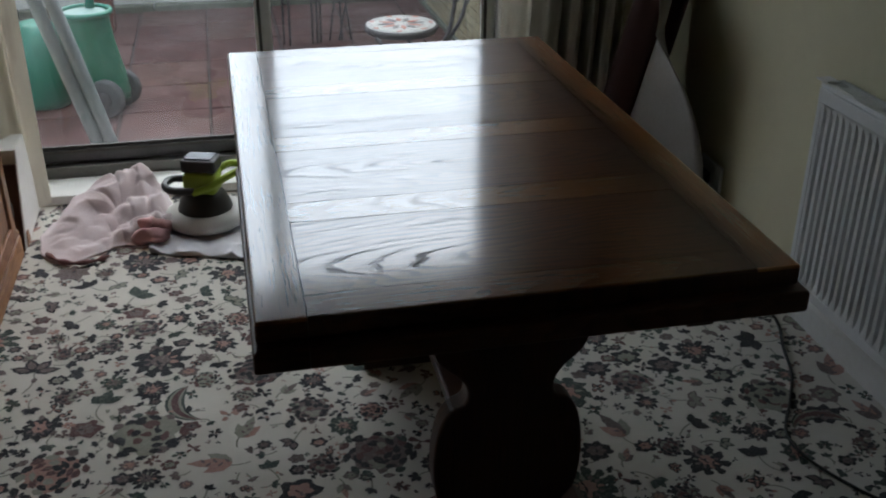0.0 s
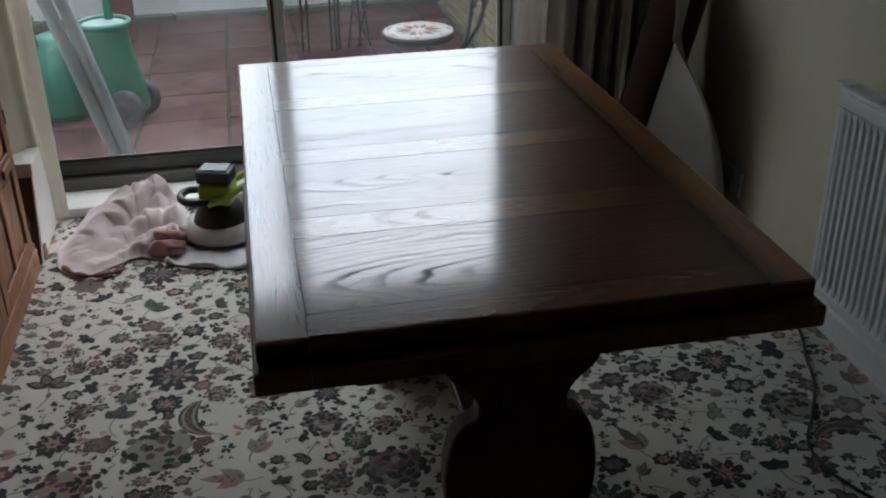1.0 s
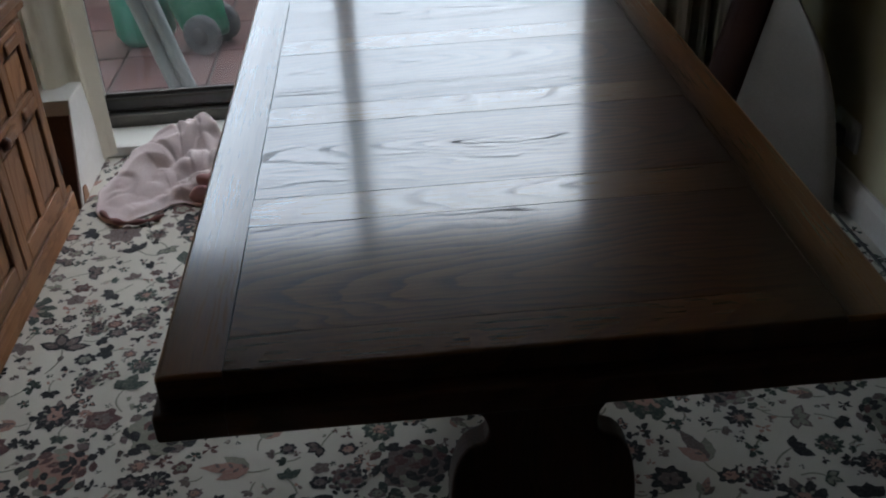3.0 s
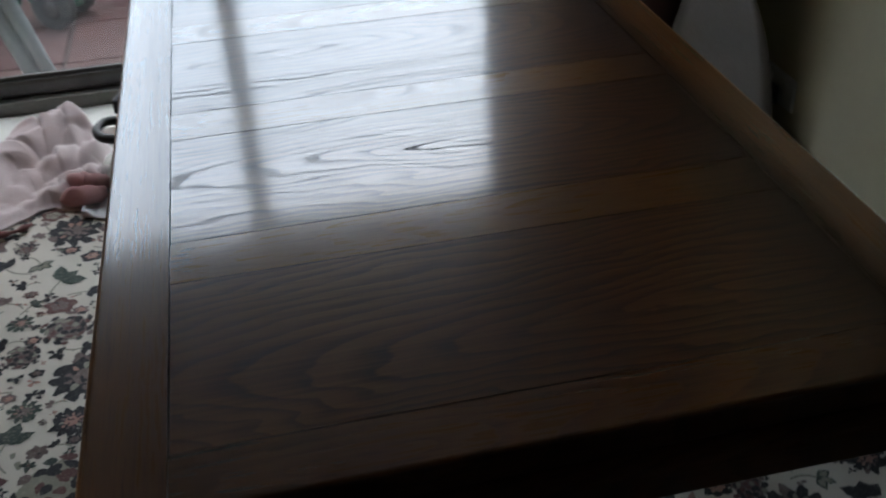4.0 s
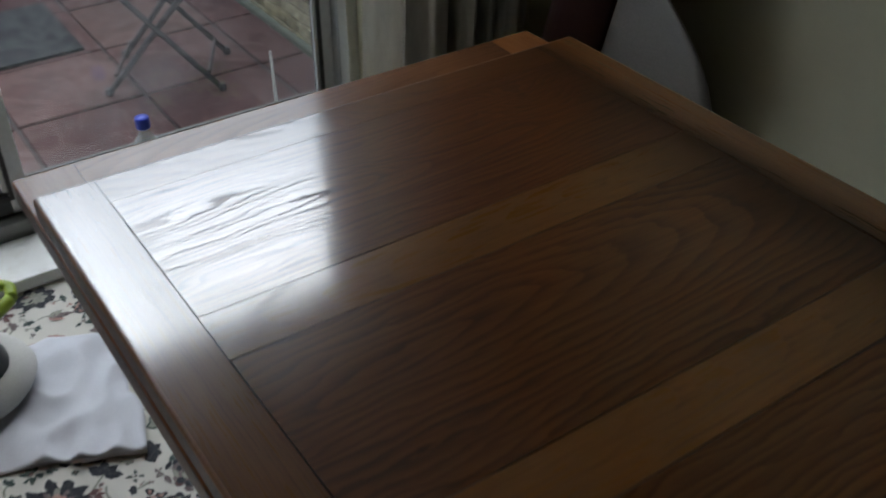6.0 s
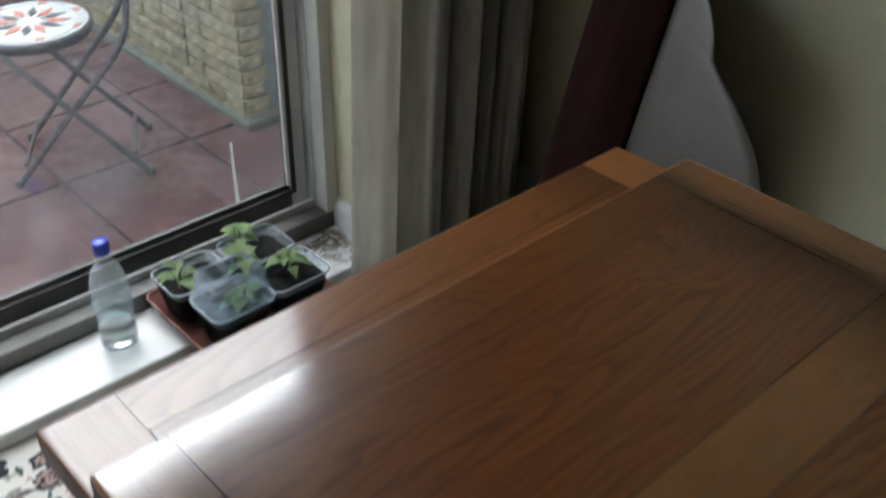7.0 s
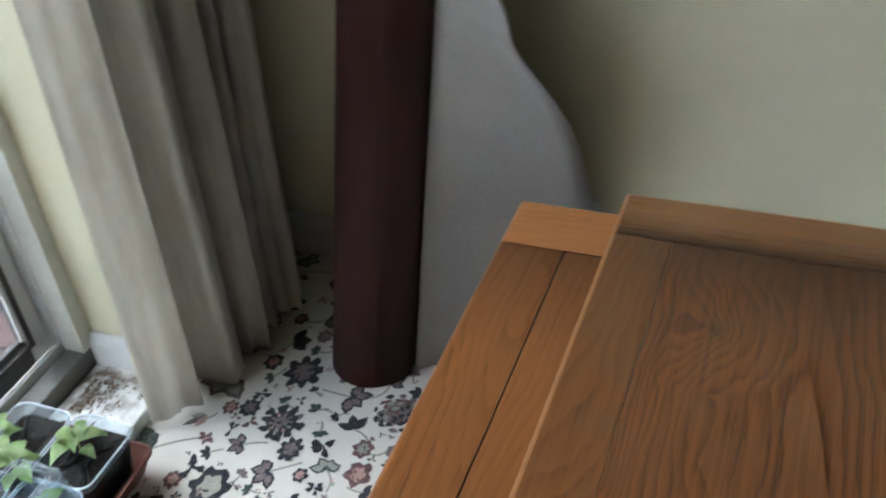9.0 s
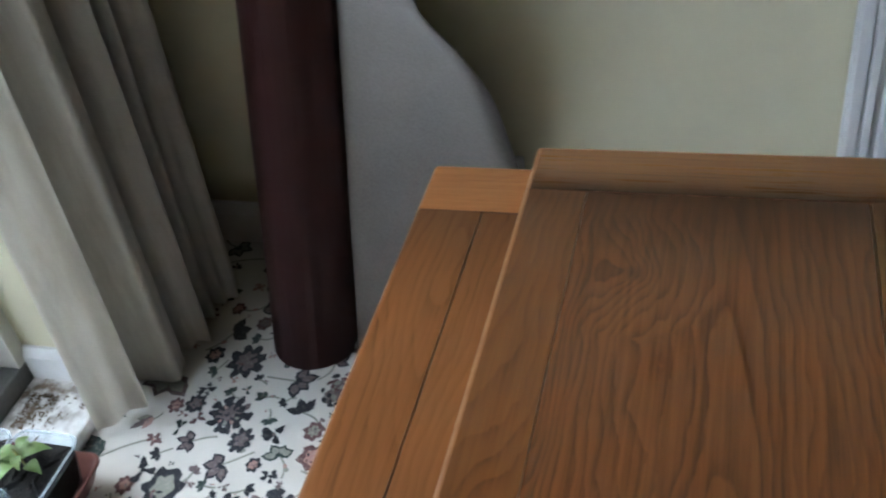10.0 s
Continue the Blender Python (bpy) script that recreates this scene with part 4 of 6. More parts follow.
# ---- pink towel in a heap ----
def towel():
    pink = mat_cloth("pink_towelling", (0.76, 0.685, 0.70), (0.60, 0.46, 0.475), 260, patch=5.0)
    own = bmesh.new()
    NR, NA = 48, 200
    cx, cy = -0.41, 1.995
    rim = [(0, 0.19), (30, 0.235), (60, 0.265), (90, 0.25), (120, 0.24), (150, 0.235), (180, 0.25), (205, 0.25), (225, 0.27), (238, 0.265), (250, 0.18), (265, 0.125), (285, 0.12), (300, 0.17), (315, 0.20), (330, 0.19), (360, 0.20)]
    SWATHES = [
        ([(-0.66, 1.88), (-0.60, 1.96), (-0.52, 2.055), (-0.42, 2.125), (-0.33, 2.145), (-0.25, 2.10)], 0.13, (0.012, 0.04, 0.085, 0.13, 0.15, 0.105)),
        ([(-0.55, 1.90), (-0.45, 1.985), (-0.35, 2.035), (-0.25, 2.03)], 0.075, (0.012, 0.06, 0.10, 0.085)),
        ([(-0.47, 1.88), (-0.38, 1.935), (-0.28, 1.955)], 0.05, (0.008, 0.04, 0.065)),
        ([(-0.64, 1.85), (-0.56, 1.80), (-0.48, 1.82)], 0.11, (0.012, 0.014, 0.012))]
    rows = []
    for i in range(NR + 1):
        t = i / NR
        row = []
        for k in range(NA):
            a = 360 * k / NA
            for (a0, r0), (a1, r1) in zip(rim, rim[1:]):
                if a0 <= a <= a1:
                    rad = r0 + (r1 - r0) * (a - a0) / (a1 - a0)
            rad *= 1 + 0.07 * noise.noise((math.cos(radians(a)) * 3, math.sin(radians(a)) * 3, 2.0))
            x = cx + rad * t * math.cos(radians(a))
            y = cy + rad * t * math.sin(radians(a))
            # swathes of cloth that lie over one another, and a flat corner in front
            wx, wy = x + 0.022 * noise.noise((x * 7, y * 7, 11)), y + 0.022 * noise.noise((x * 7, y * 7, 15))
            z = 0.012
            for line, wd, hts in SWATHES:
                best = None
                for q in range(len(line) - 1):
                    (ax_, ay_), (bx2, by2) = line[q], line[q + 1]
                    px, py = bx2 - ax_, by2 - ay_
                    tt = max(0.0, min(1.0, ((wx - ax_) * px + (wy - ay_) * py) / (px * px + py * py)))
                    dd = math.hypot(wx - ax_ - px * tt, wy - ay_ - py * tt)
                    side = math.copysign(dd, px * (wy - ay_) - py * (wx - ax_))
                    if best is None or dd < best[0]:
                        best = (dd, hts[q] + (hts[q + 1] - hts[q]) * tt, side, q + tt)
                dd = best[0] / wd
                if dd < 1:
                    # long soft folds that run with the swathe, and a few that cross it
                    run = noise.noise((best[3] * 0.55, best[2] * 17 + 0.5 * math.sin(best[3] * 2.3), wd * 90))
                    fold = 1 - min(1.0, abs(noise.noise((best[3] * 0.7, best[2] * 11 + best[3] * 0.9, wd * 70))) * 3.2)
                    tuck = 1 - min(1.0, abs(noise.noise((best[3] * 1.6 + best[2] * 5, best[2] * 6, wd * 40))) * 7)
                    z = max(z, 0.010 + best[1] * (1 - dd * dd) ** 0.75 * (1 + 0.14 * run) + (0.006 + 0.11 * best[1]) * fold * (1 - dd) - (0.004 + 0.13 * best[1]) * tuck * (1 - dd))
            edge = min(1.0, (1 - t) * 3.2)
            edge = edge * edge * (3 - 2 * edge)
            z = 0.008 + edge * (z - 0.008)
            row.append(own.verts.new((x, y, max(z, 0.005))))
        rows.append(row)
    for a, b_ in zip(rows, rows[1:]):
        for k in range(NA):
            own.faces.new((a[k], a[(k + 1) % NA], b_[(k + 1) % NA], b_[k]))
    skirt = [own.verts.new((v.co.x, v.co.y, 0.0005)) for v in rows[-1]]
    for k in range(NA):
        own.faces.new((rows[-1][k], rows[-1][(k + 1) % NA], skirt[(k + 1) % NA], skirt[k]))
    bmesh.ops.remove_doubles(own, verts=own.verts[:], dist=0.0004)
    t = thing("towel", (cx, cy, 0), "faded pink towel crumpled in a heap on the carpet", "towel")
    part("cloth", own, pink, t, smooth=True)
    pn = pink.node_tree.nodes["Principled BSDF"]
    pn.inputs["Sheen Weight"].default_value = 0.5
    # a corner turned over, rosier on its inner side
    rosy = mat_cloth("rose_towelling", (0.60, 0.36, 0.36), (0.46, 0.24, 0.25), 260, patch=9.0)
    for j, (pts_, wide) in enumerate((([(-0.345, 1.905, 0.022), (-0.315, 1.872, 0.036), (-0.275, 1.862, 0.038), (-0.24, 1.882, 0.03)], 0.024),
                                      ([(-0.33, 1.925, 0.045), (-0.295, 1.90, 0.058), (-0.262, 1.905, 0.052), (-0.235, 1.93, 0.04)], 0.022),
                                      ([(-0.30, 1.945, 0.06), (-0.27, 1.93, 0.066), (-0.235, 1.945, 0.05), (-0.215, 1.98, 0.036)], 0.020))):
        line_ = smooth_path(pts_, 9)
        roll_ = tube(line_, [wide * (0.55 + 0.5 * math.sin(math.pi * (i + 2) / (len(line_) + 3))) for i in range(len(line_))], 14)
        for v_ in roll_.verts:
            v_.co += 0.02 * Vector((noise.noise((v_.co.x * 24, v_.co.y * 24, j)), noise.noise((v_.co.y * 24, v_.co.z * 24, j + 4)), noise.noise((v_.co.z * 22, v_.co.x * 30, j + 9))))
            v_.co.z = max(v_.co.z, 0.004)
        part("turned_corner", roll_, rosy if j < 2 else pink, t, "rosier inner side of the towel" if j < 2 else "", True)
    band = mat_cloth("plum_hem", (0.26, 0.12, 0.12), (0.2, 0.09, 0.09), 260)
    pts = smooth_path([(-0.62, 1.85, 0.012), (-0.575, 1.79, 0.014), (-0.52, 1.765, 0.013), (-0.46, 1.775, 0.012), (-0.425, 1.80, 0.012)], 6)
    part("hem", tube(pts, [0.007 + 0.003 * math.sin(i) for i in range(len(pts))], 7), band, t, "plum woven hem", True)


towel()


# ---- cordless polisher on a cloth ----
def polisher():
    lime = mat_mottled("lime_plastic", (0.32, 0.42, 0.02), (0.27, 0.36, 0.02), 0.45, 20.0, 0.05, 200)
    black = mat_mottled("black_plastic", (0.012, 0.012, 0.013), (0.022, 0.022, 0.024), 0.45, 20.0, 0.08, 300)
    greyp = mat_mottled("grey_plastic", (0.10, 0.108, 0.125), (0.075, 0.08, 0.095), 0.26, 20.0, 0.05, 200)
    fleece = mat_cloth("white_bonnet_fleece", (0.66, 0.65, 0.62), (0.52, 0.51, 0.48), 330)
    rag = mat_cloth("white_rag", (0.72, 0.73, 0.78), (0.60, 0.61, 0.66), 400)
    cx, cy = -0.118, 1.985
    own = bmesh.new()
    N = 44
    grid = {}
    for i in range(N + 1):
        for j in range(N + 1):
            u, w = i / N - 0.5, j / N - 0.5
            x = -0.055 + u * 0.42 + w * 0.07 + 0.02 * noise.noise((u * 5, w * 5, 1))
            y = 1.895 + w * 0.34 - u * 0.16 + 0.02 * noise.noise((u * 5, w * 5, 7))
            near = max(0, 1 - (math.hypot(x - cx, y - cy) / 0.15) ** 6)
            f = (1 - abs(noise.noise((x * 14, y * 9, 4.0))) * 2)
            z = 0.008 + (1 - near) * 0.034 * max(0, f) * (0.4 + 0.6 * abs(noise.noise((x * 4, y * 4, 9)) * 2))
            grid[i, j] = own.verts.new((x, y, z))
    for i in range(N):
        for j in range(N):
            own.faces.new((grid[i, j], grid[i + 1, j], grid[i + 1, j + 1], grid[i, j + 1]))
    for ring in ([(i, 0) for i in range(N + 1)], [(N, j) for j in range(N + 1)], [(i, N) for i in range(N, -1, -1)], [(0, j) for j in range(N, -1, -1)]):
        low = [own.verts.new((grid[q].co.x, grid[q].co.y, 0.003)) for q in ring]
        for k in range(N):
            own.faces.new((grid[ring[k]], low[k], low[k + 1], grid[ring[k + 1]]))
    c = thing("rag", (-0.07, 1.9, 0), "crumpled white cotton rag under the polisher", "rag")
    part("cloth", own, rag, c, smooth=True)
    p = thing("polisher", (cx, cy, 0.01), "lime green and black cordless polisher with a white bonnet", "polisher")
    prof = [(0.05, 0.0), (0.10, 0.002), (0.128, 0.014), (0.137, 0.032), (0.130, 0.05), (0.108, 0.062), (0.09, 0.060), (0.07, 0.052)]
    bn = lathe(prof, 40, (cx, cy, 0.010))
    for v in bn.verts:
        v.co.z += 0.004 * noise.noise((v.co.x * 40, v.co.y * 40, 1))
        v.co += 0.004 * Vector((noise.noise((v.co.x * 25, v.co.y * 25, 5)), noise.noise((v.co.x * 25, v.co.y * 25, 8)), 0))
    part("bonnet", bn, fleece, p, "fluffy white polishing bonnet", True)
    part("shroud", lathe([(0.092, 0.058), (0.09, 0.075), (0.081, 0.10), (0.068, 0.122), (0.055, 0.135)], 32, (cx, cy, 0)), black, p, "black domed shroud", True)
    body = box(-0.055, -0.047, 0.130, 0.055, 0.047, 0.205, 0.014, 3)
    part("motor_housing", body, lime, p, "lime green motor housing", True, at=(cx, cy, 0), turn=Matrix.Rotation(radians(-18), 4, "Z"))
    batt = box(-0.058, -0.042, 0.206, 0.058, 0.042, 0.250, 0.009, 2)
    bt = part("battery", batt, black, p, "black clip-on battery pack", at=(cx, cy, 0), turn=Matrix.Rotation(radians(-18), 4, "Z"))
    part("battery_top", box(-0.046, -0.032, 0.2505, 0.046, 0.032, 0.255, 0.003), greyp, bt, "grey battery top", at=(cx, cy, 0), turn=Matrix.Rotation(radians(-18), 4, "Z"))
    lp = smooth_path([(cx - 0.045, cy + 0.03, 0.165), (cx - 0.10, cy + 0.035, 0.165), (cx - 0.122, cy - 0.01, 0.163), (cx - 0.10, cy - 0.055, 0.160), (cx - 0.03, cy - 0.065, 0.155)], 6)
    part("handle", tube(lp, 0.0125, 10), black, p, "black rubber loop handle", True)
    rp = smooth_path([(cx - 0.035, cy - 0.066, 0.150), (cx + 0.02, cy - 0.062, 0.165), (cx + 0.075, cy - 0.035, 0.185), (cx + 0.125, cy - 0.005, 0.195)], 6)
    part("handle", tube(rp, 0.0125, 10), lime, p, "lime green handle bar", True)
    rp = smooth_path([(cx + 0.04, cy + 0.035, 0.18), (cx + 0.09, cy + 0.05, 0.20), (cx + 0.13, cy + 0.03, 0.20), (cx + 0.128, cy - 0.003, 0.196)], 6)
    part("handle", tube(rp, 0.012, 10), lime, p, "lime green handle bar", True)
    cd = thing("black_strap", (-0.2, 1.83, 0), "loose black cord lying on the carpet by the rag", "cord")
    part("cord", tube(smooth_path([(-0.25, 1.90, 0.012), (-0.215, 1.86, 0.010), (-0.175, 1.82, 0.009), (-0.14, 1.795, 0.008)], 6), 0.006, 8), black, cd, smooth=True)


polisher()


# ---- radiator, socket and lead on the east wall ----
def radiator():
    enamel = mat_mottled("white_radiator_enamel", (0.74, 0.75, 0.75), (0.68, 0.69, 0.69), 0.35, 3.0, 0.03, 60)
    r = thing("radiator", (1.48, 0.3, 0.15), "white fluted panel radiator on the cream wall", "radiator")
    y0, y1, z0, z1, xf = -0.42, 0.978, 0.15, 0.715, 1.452
    own = bmesh.new()
    front, back = [], []
    n = int((y1 - y0 - 0.04) / 0.0275)
    step = (y1 - y0 - 0.04) / n
    prof = []
    for i in range(n):
        a = y0 + 0.02 + i * step
        prof += [(a, 0.0038), (a + step * 0.25, 0.0038), (a + step * 0.42, -0.005), (a + step * 0.83, -0.005)]
    prof.append((y1 - 0.02, 0.006))
    zz = [(z0 + 0.03, 0), (z0 + 0.055, 1), (z1 - 0.075, 1), (z1 - 0.05, 0)]
    cols = [[own.verts.new((xf + (d if k else -0.006), a, z)) for z, k in zz] for a, d in prof]
    for c0, c1 in zip(cols, cols[1:]):
        for k in range(3):
            own.faces.new((c0[k], c0[k + 1], c1[k + 1], c1[k]))
    part("fluted_front", own, enamel, r)
    bm_ = box(xf - 0.005, y0, z0, xf + 0.012, y1, z0 + 0.03, 0.004)
    box(xf - 0.005, y0, z1 - 0.05, xf + 0.012, y1, z1 - 0.012, 0.004, bm=bm_)
    box(xf - 0.004, y0, z0 + 0.031, xf + 0.012, y0 + 0.02, z1 - 0.051, 0.003, bm=bm_)
    box(xf - 0.004, y1 - 0.02, z0 + 0.031, xf + 0.012, y1, z1 - 0.051, 0.003, bm=bm_)
    part("panel_edge", bm_, enamel, r)
    part("side_cover", box(xf + 0.013, y1 - 0.004, z0 + 0.02, 1.515, y1 + 0.002, z1, 0.001), enamel, r)
    part("side_cover", box(xf + 0.013, y0 - 0.002, z0 + 0.02, 1.515, y0 + 0.004, z1, 0.001), enamel, r)
    gr = box(xf - 0.003, y0, z1 - 0.011, xf + 0.01, y1, z1, 0.002)
    box(1.505, y0, z1 - 0.011, 1.515, y1, z1, 0.002, bm=gr)
    k = y0 + 0.01
    while k < y1:
        box(xf + 0.0105, k, z1 - 0.009, 1.5045, k + 0.014, z1 - 0.003, bm=gr)
        for q in range(4):
            box(xf + 0.016 + q * 0.0105, k + 0.0145, z1 - 0.009, xf + 0.0215 + q * 0.0105, k + 0.0895, z1 - 0.004, bm=gr)
        k += 0.09
    part("top_grille", gr, enamel, r, "slotted white top grille")
    part("back_panel", box(1.492, y0 + 0.01, z0 + 0.01, 1.504, y1 - 0.01, z1 - 0.02, 0.003), enamel, r)
    for yy in (y0 + 0.2, y1 - 0.2):
        part("wall_bracket", box(1.516, yy, z0 + 0.1, 1.529, yy + 0.03, z1 - 0.1), enamel, r)


radiator()
black_rubber = mat_mottled("black_rubber", (0.012, 0.012, 0.012), (0.02, 0.02, 0.02), 0.5, 30.0, 0.05, 200)
white_plastic = mat_mottled("white_switch_plastic", (0.74, 0.74, 0.70), (0.70, 0.70, 0.66), 0.35, 10.0, 0.02, 60)
so = thing("wall_socket", (1.52, 1.60, 0.205), "white double wall socket with a black plug in it", "socket")
part("face_plate", box(1.518, 1.537, 0.162, 1.529, 1.683, 0.248, 0.003), white_plastic, so)
for yy in (1.574, 1.646):
    part("switch", box(1.514, yy - 0.006, 0.22, 1.5178, yy + 0.006, 0.238, 0.001), white_plastic, so)
pl = thing("plug", (1.5, 1.617, 0.19), "black three-pin plug with a hanging lead", "plug")
part("plug_body", box(1.475, 1.590, 0.162, 1.5135, 1.642, 0.216, 0.008, 3), black_rubber, pl)
part("lead", tube(smooth_path([(1.49, 1.616, 0.163), (1.487, 1.616, 0.12), (1.484, 1.614, 0.05), (1.478, 1.59, 0.012), (1.47, 1.45, 0.008), (1.475, 1.2, 0.008), (1.455, 1.0, 0.008), (1.40, 0.86, 0.008), (1.357, 0.74, 0.008), (1.29, 0.63, 0.008), (1.218, 0.52, 0.008), (1.214, 0.42, 0.008), (1.26, 0.31, 0.008), (1.32, 0.22, 0.008), (1.42, 0.08, 0.008)], 8), 0.0042, 8), black_rubber, pl, "thin black mains lead", True)


# ---- rolled brown vinyl with a loose end ----
def flooring_roll():
    brown = mat_mottled("brown_vinyl", (0.095, 0.030, 0.024), (0.075, 0.024, 0.019), 0.5, 5.0, 0.12, 150)
    backing = mat_cloth("grey_beige_backing", (0.31, 0.285, 0.255), (0.22, 0.203, 0.182), 240)
    r = thing("flooring_roll", (1.23, 1.915, 0), "roll of dark brown sheet flooring leaning in the corner", "flooring roll")
    base, top = Vector((1.243, 1.915, 0.0)), Vector((1.428, 1.862, 0.815))
    ax = (top - base).normalized()
    sx = Vector((1, 0, 0)) - ax * ax.x
    sx.normalize()
    sy = ax.cross(sx)
    R, TH = 0.091, 0.004
    own = bmesh.new()
    rings = []
    turns, n = 2.4, 86
    for i in range(n + 1):
        a = 2 * math.pi * turns * i / n
        q = R - 0.009 * turns * (1 - i / n)
        rings.append((q, a - 2 * math.pi * turns + radians(250)))
    ln = (top - base).length
    prev = None
    for q, a in rings:
        d = sx * math.cos(a) + sy * math.sin(a)
        lo = base + d * q
        lo = lo - ax * ((lo.z - 0.002) / ax.z)
        hi = base + ax * ln + d * q
        cur = [own.verts.new(lo), own.verts.new(hi)]
        if prev:
            own.faces.new((prev[0], cur[0], cur[1], prev[1]))
        prev = cur
    bmesh.ops.solidify(own, geom=own.faces[:], thickness=-TH)
    part("roll", own, brown, r, smooth=True)
    # loose end: backing outwards, with a curved cut edge
    edge = smooth_path([(1.468, 1.505, 0.0), (1.462, 1.515, 0.10), (1.45, 1.52, 0.22), (1.43, 1.535, 0.34), (1.39, 1.548, 0.46), (1.335, 1.575, 0.57), (1.285, 1.612, 0.665), (1.287, 1.622, 0.69), (1.294, 1.634, 0.73), (1.302, 1.662, 0.775), (1.315, 1.71, 0.805)], 6)
    own = bmesh.new()
    rows = []
    for p in edge:
        s = (p.z - 0.0) / ax.z
        c = base + ax * min(s, ln)
        start = c + (sx * math.cos(radians(258)) + sy * math.sin(radians(258))) * (R + 0.001)
        start.z = p.z
        row = []
        for k in range(9):
            t = k / 8
            q = start.lerp(p, t)
            q.x += 0.012 * math.sin(math.pi * t)
            row.append(own.verts.new(q))
        rows.append(row)
    for a, b_ in zip(rows, rows[1:]):
        for k in range(8):
            own.faces.new((a[k], a[k + 1], b_[k + 1], b_[k]))
    bmesh.ops.recalc_face_normals(own, faces=own.faces[:])
    bmesh.ops.solidify(own, geom=own.faces[:], thickness=0.004)
    part("loose_end", own, backing, r, "pale grey-beige fabric backing", True)


flooring_roll()


# ---- things on the threshold ----
def seed_tray():
    terracotta = mat_mottled("terracotta_plastic", (0.20, 0.075, 0.05), (0.15, 0.055, 0.04), 0.5, 12.0, 0.08, 120)
    clear = mat_thin("clear_food_tub", (0.82, 0.86, 0.88), 0.045, 0.12)
    soil = Mat("potting_soil", (0.02, 0.014, 0.01), 0.95)
    soil.color(soil.ramp(soil.noise(160, 4.0), (0.3, (0.004, 0.0035, 0.003)), (0.64, (0.012, 0.009, 0.007)), (0.78, (0.05, 0.04, 0.03))))
    soil.bump(soil.noise(220, 4.0), 1.0, 0.006)
    leafm = Mat("seedling_leaf", (0.10, 0.2, 0.03), 0.45)
    leafm.color(leafm.mix(leafm.noise(60, 3.0), (0.11, 0.21, 0.045), (0.28, 0.38, 0.13)))
    leafm.b.inputs["Subsurface Weight"].default_value = 0.15
    # rims and moulded edges: the pale tint stands in for their white highlights
    rim_plastic = mat_thin("highlight_rim_plastic", (0.8, 0.85, 0.87), 0.28, 0.15)
    x0, x1, y0, y1, zb = 0.522, 0.858, 2.158, 2.428, 0.0345
    SEEDLINGS = ([(-0.035, -0.005, 0.066)], [(-0.02, 0.03, 0.07), (-0.064, -0.046, 0.062)], [(0.008, 0.01, 0.058)], [(0.02, -0.012, 0.05)])
    tray = thing("seed_tray", (0.69, 2.30, zb), "brown plastic seed tray overhanging the white threshold", "tray")
    rnd = random.Random(4)

    def rounded(hx, hy, rad, n=5):
        pts = []
        for cx, cy, a0 in ((hx - rad, hy - rad, 0), (-hx + rad, hy - rad, 90), (-hx + rad, -hy + rad, 180), (hx - rad, -hy + rad, 270)):
            for i in range(n):
                a = radians(a0 + 90 * i / (n - 1))
                pts.append((cx + rad * math.cos(a), cy + rad * math.sin(a)))
        return pts

    def tub(levels, wall, centre):
        """levels: (half x, half y, z); an open tub with thin walls."""
        own = bmesh.new()
        rings = []
        for hx, hy, z in levels + [(hx - wall, hy - wall, z) for hx, hy, z in reversed(levels[:])]:
            inner = len(rings) >= len(levels)
            zz = z + (wall if inner and z == levels[0][2] else 0)
            rings.append([own.verts.new((centre[0] + a, centre[1] + b_, centre[2] + zz)) for a, b_ in rounded(hx, hy, min(0.022, hx * 0.35))])
        m = len(rings[0])
        for a, b_ in zip(rings, rings[1:]):
            for k in range(m):
                own.faces.new((a[k], a[(k + 1) % m], b_[(k + 1) % m], b_[k]))
        own.faces.new(rings[0][::-1])
        own.faces.new(rings[-1])
        return own
    hx, hy = (x1 - x0) / 2, (y1 - y0) / 2
    ctr = ((x0 + x1) / 2, (y0 + y1) / 2, zb)
    part("tray_body", tub([(hx - 0.016, hy - 0.016, 0), (hx - 0.004, hy - 0.004, 0.034), (hx, hy, 0.036), (hx, hy, 0.041)], 0.004, ctr), terracotta, tray, smooth=True)
    for k, (px, py) in enumerate(((0.612, 2.362), (0.772, 2.362), (0.778, 2.237), (0.628, 2.228))):
        pot = thing("plant_pot", (px, py, zb + 0.005), "clear square tub of dark soil with a green seedling", "plant pot", "seedling pots in the tray")
        tb = part("tub", tub([(0.056, 0.046, 0), (0.069, 0.056, 0.080), (0.073, 0.060, 0.083), (0.073, 0.060, 0.088)], 0.0015, (px, py, zb + 0.0055)), clear, pot, "clear plastic tub", True)
        rimp = [(px + a, py + b_, zb + 0.0935) for a, b_ in rounded(0.0725, 0.0595, 0.022)]
        part("tub_rim", tube(rimp, 0.0024, 6, closed=True), rim_plastic, pot, "rolled plastic rim, its highlight put into the pale tint", True)
        own = bmesh.new()
        rings = []
        for h_x, h_y, z in ((0.0535, 0.0435, 0.004), (0.0655, 0.0525, 0.066)):
            rings.append([own.verts.new((px + a, py + b_, zb + 0.0055 + z)) for a, b_ in rounded(h_x, h_y, 0.02)])
        m = len(rings[0])
        for i in range(m):
            own.faces.new((rings[0][i], rings[0][(i + 1) % m], rings[1][(i + 1) % m], rings[1][i]))
        own.faces.new(rings[0][::-1])
        last = rings[1]
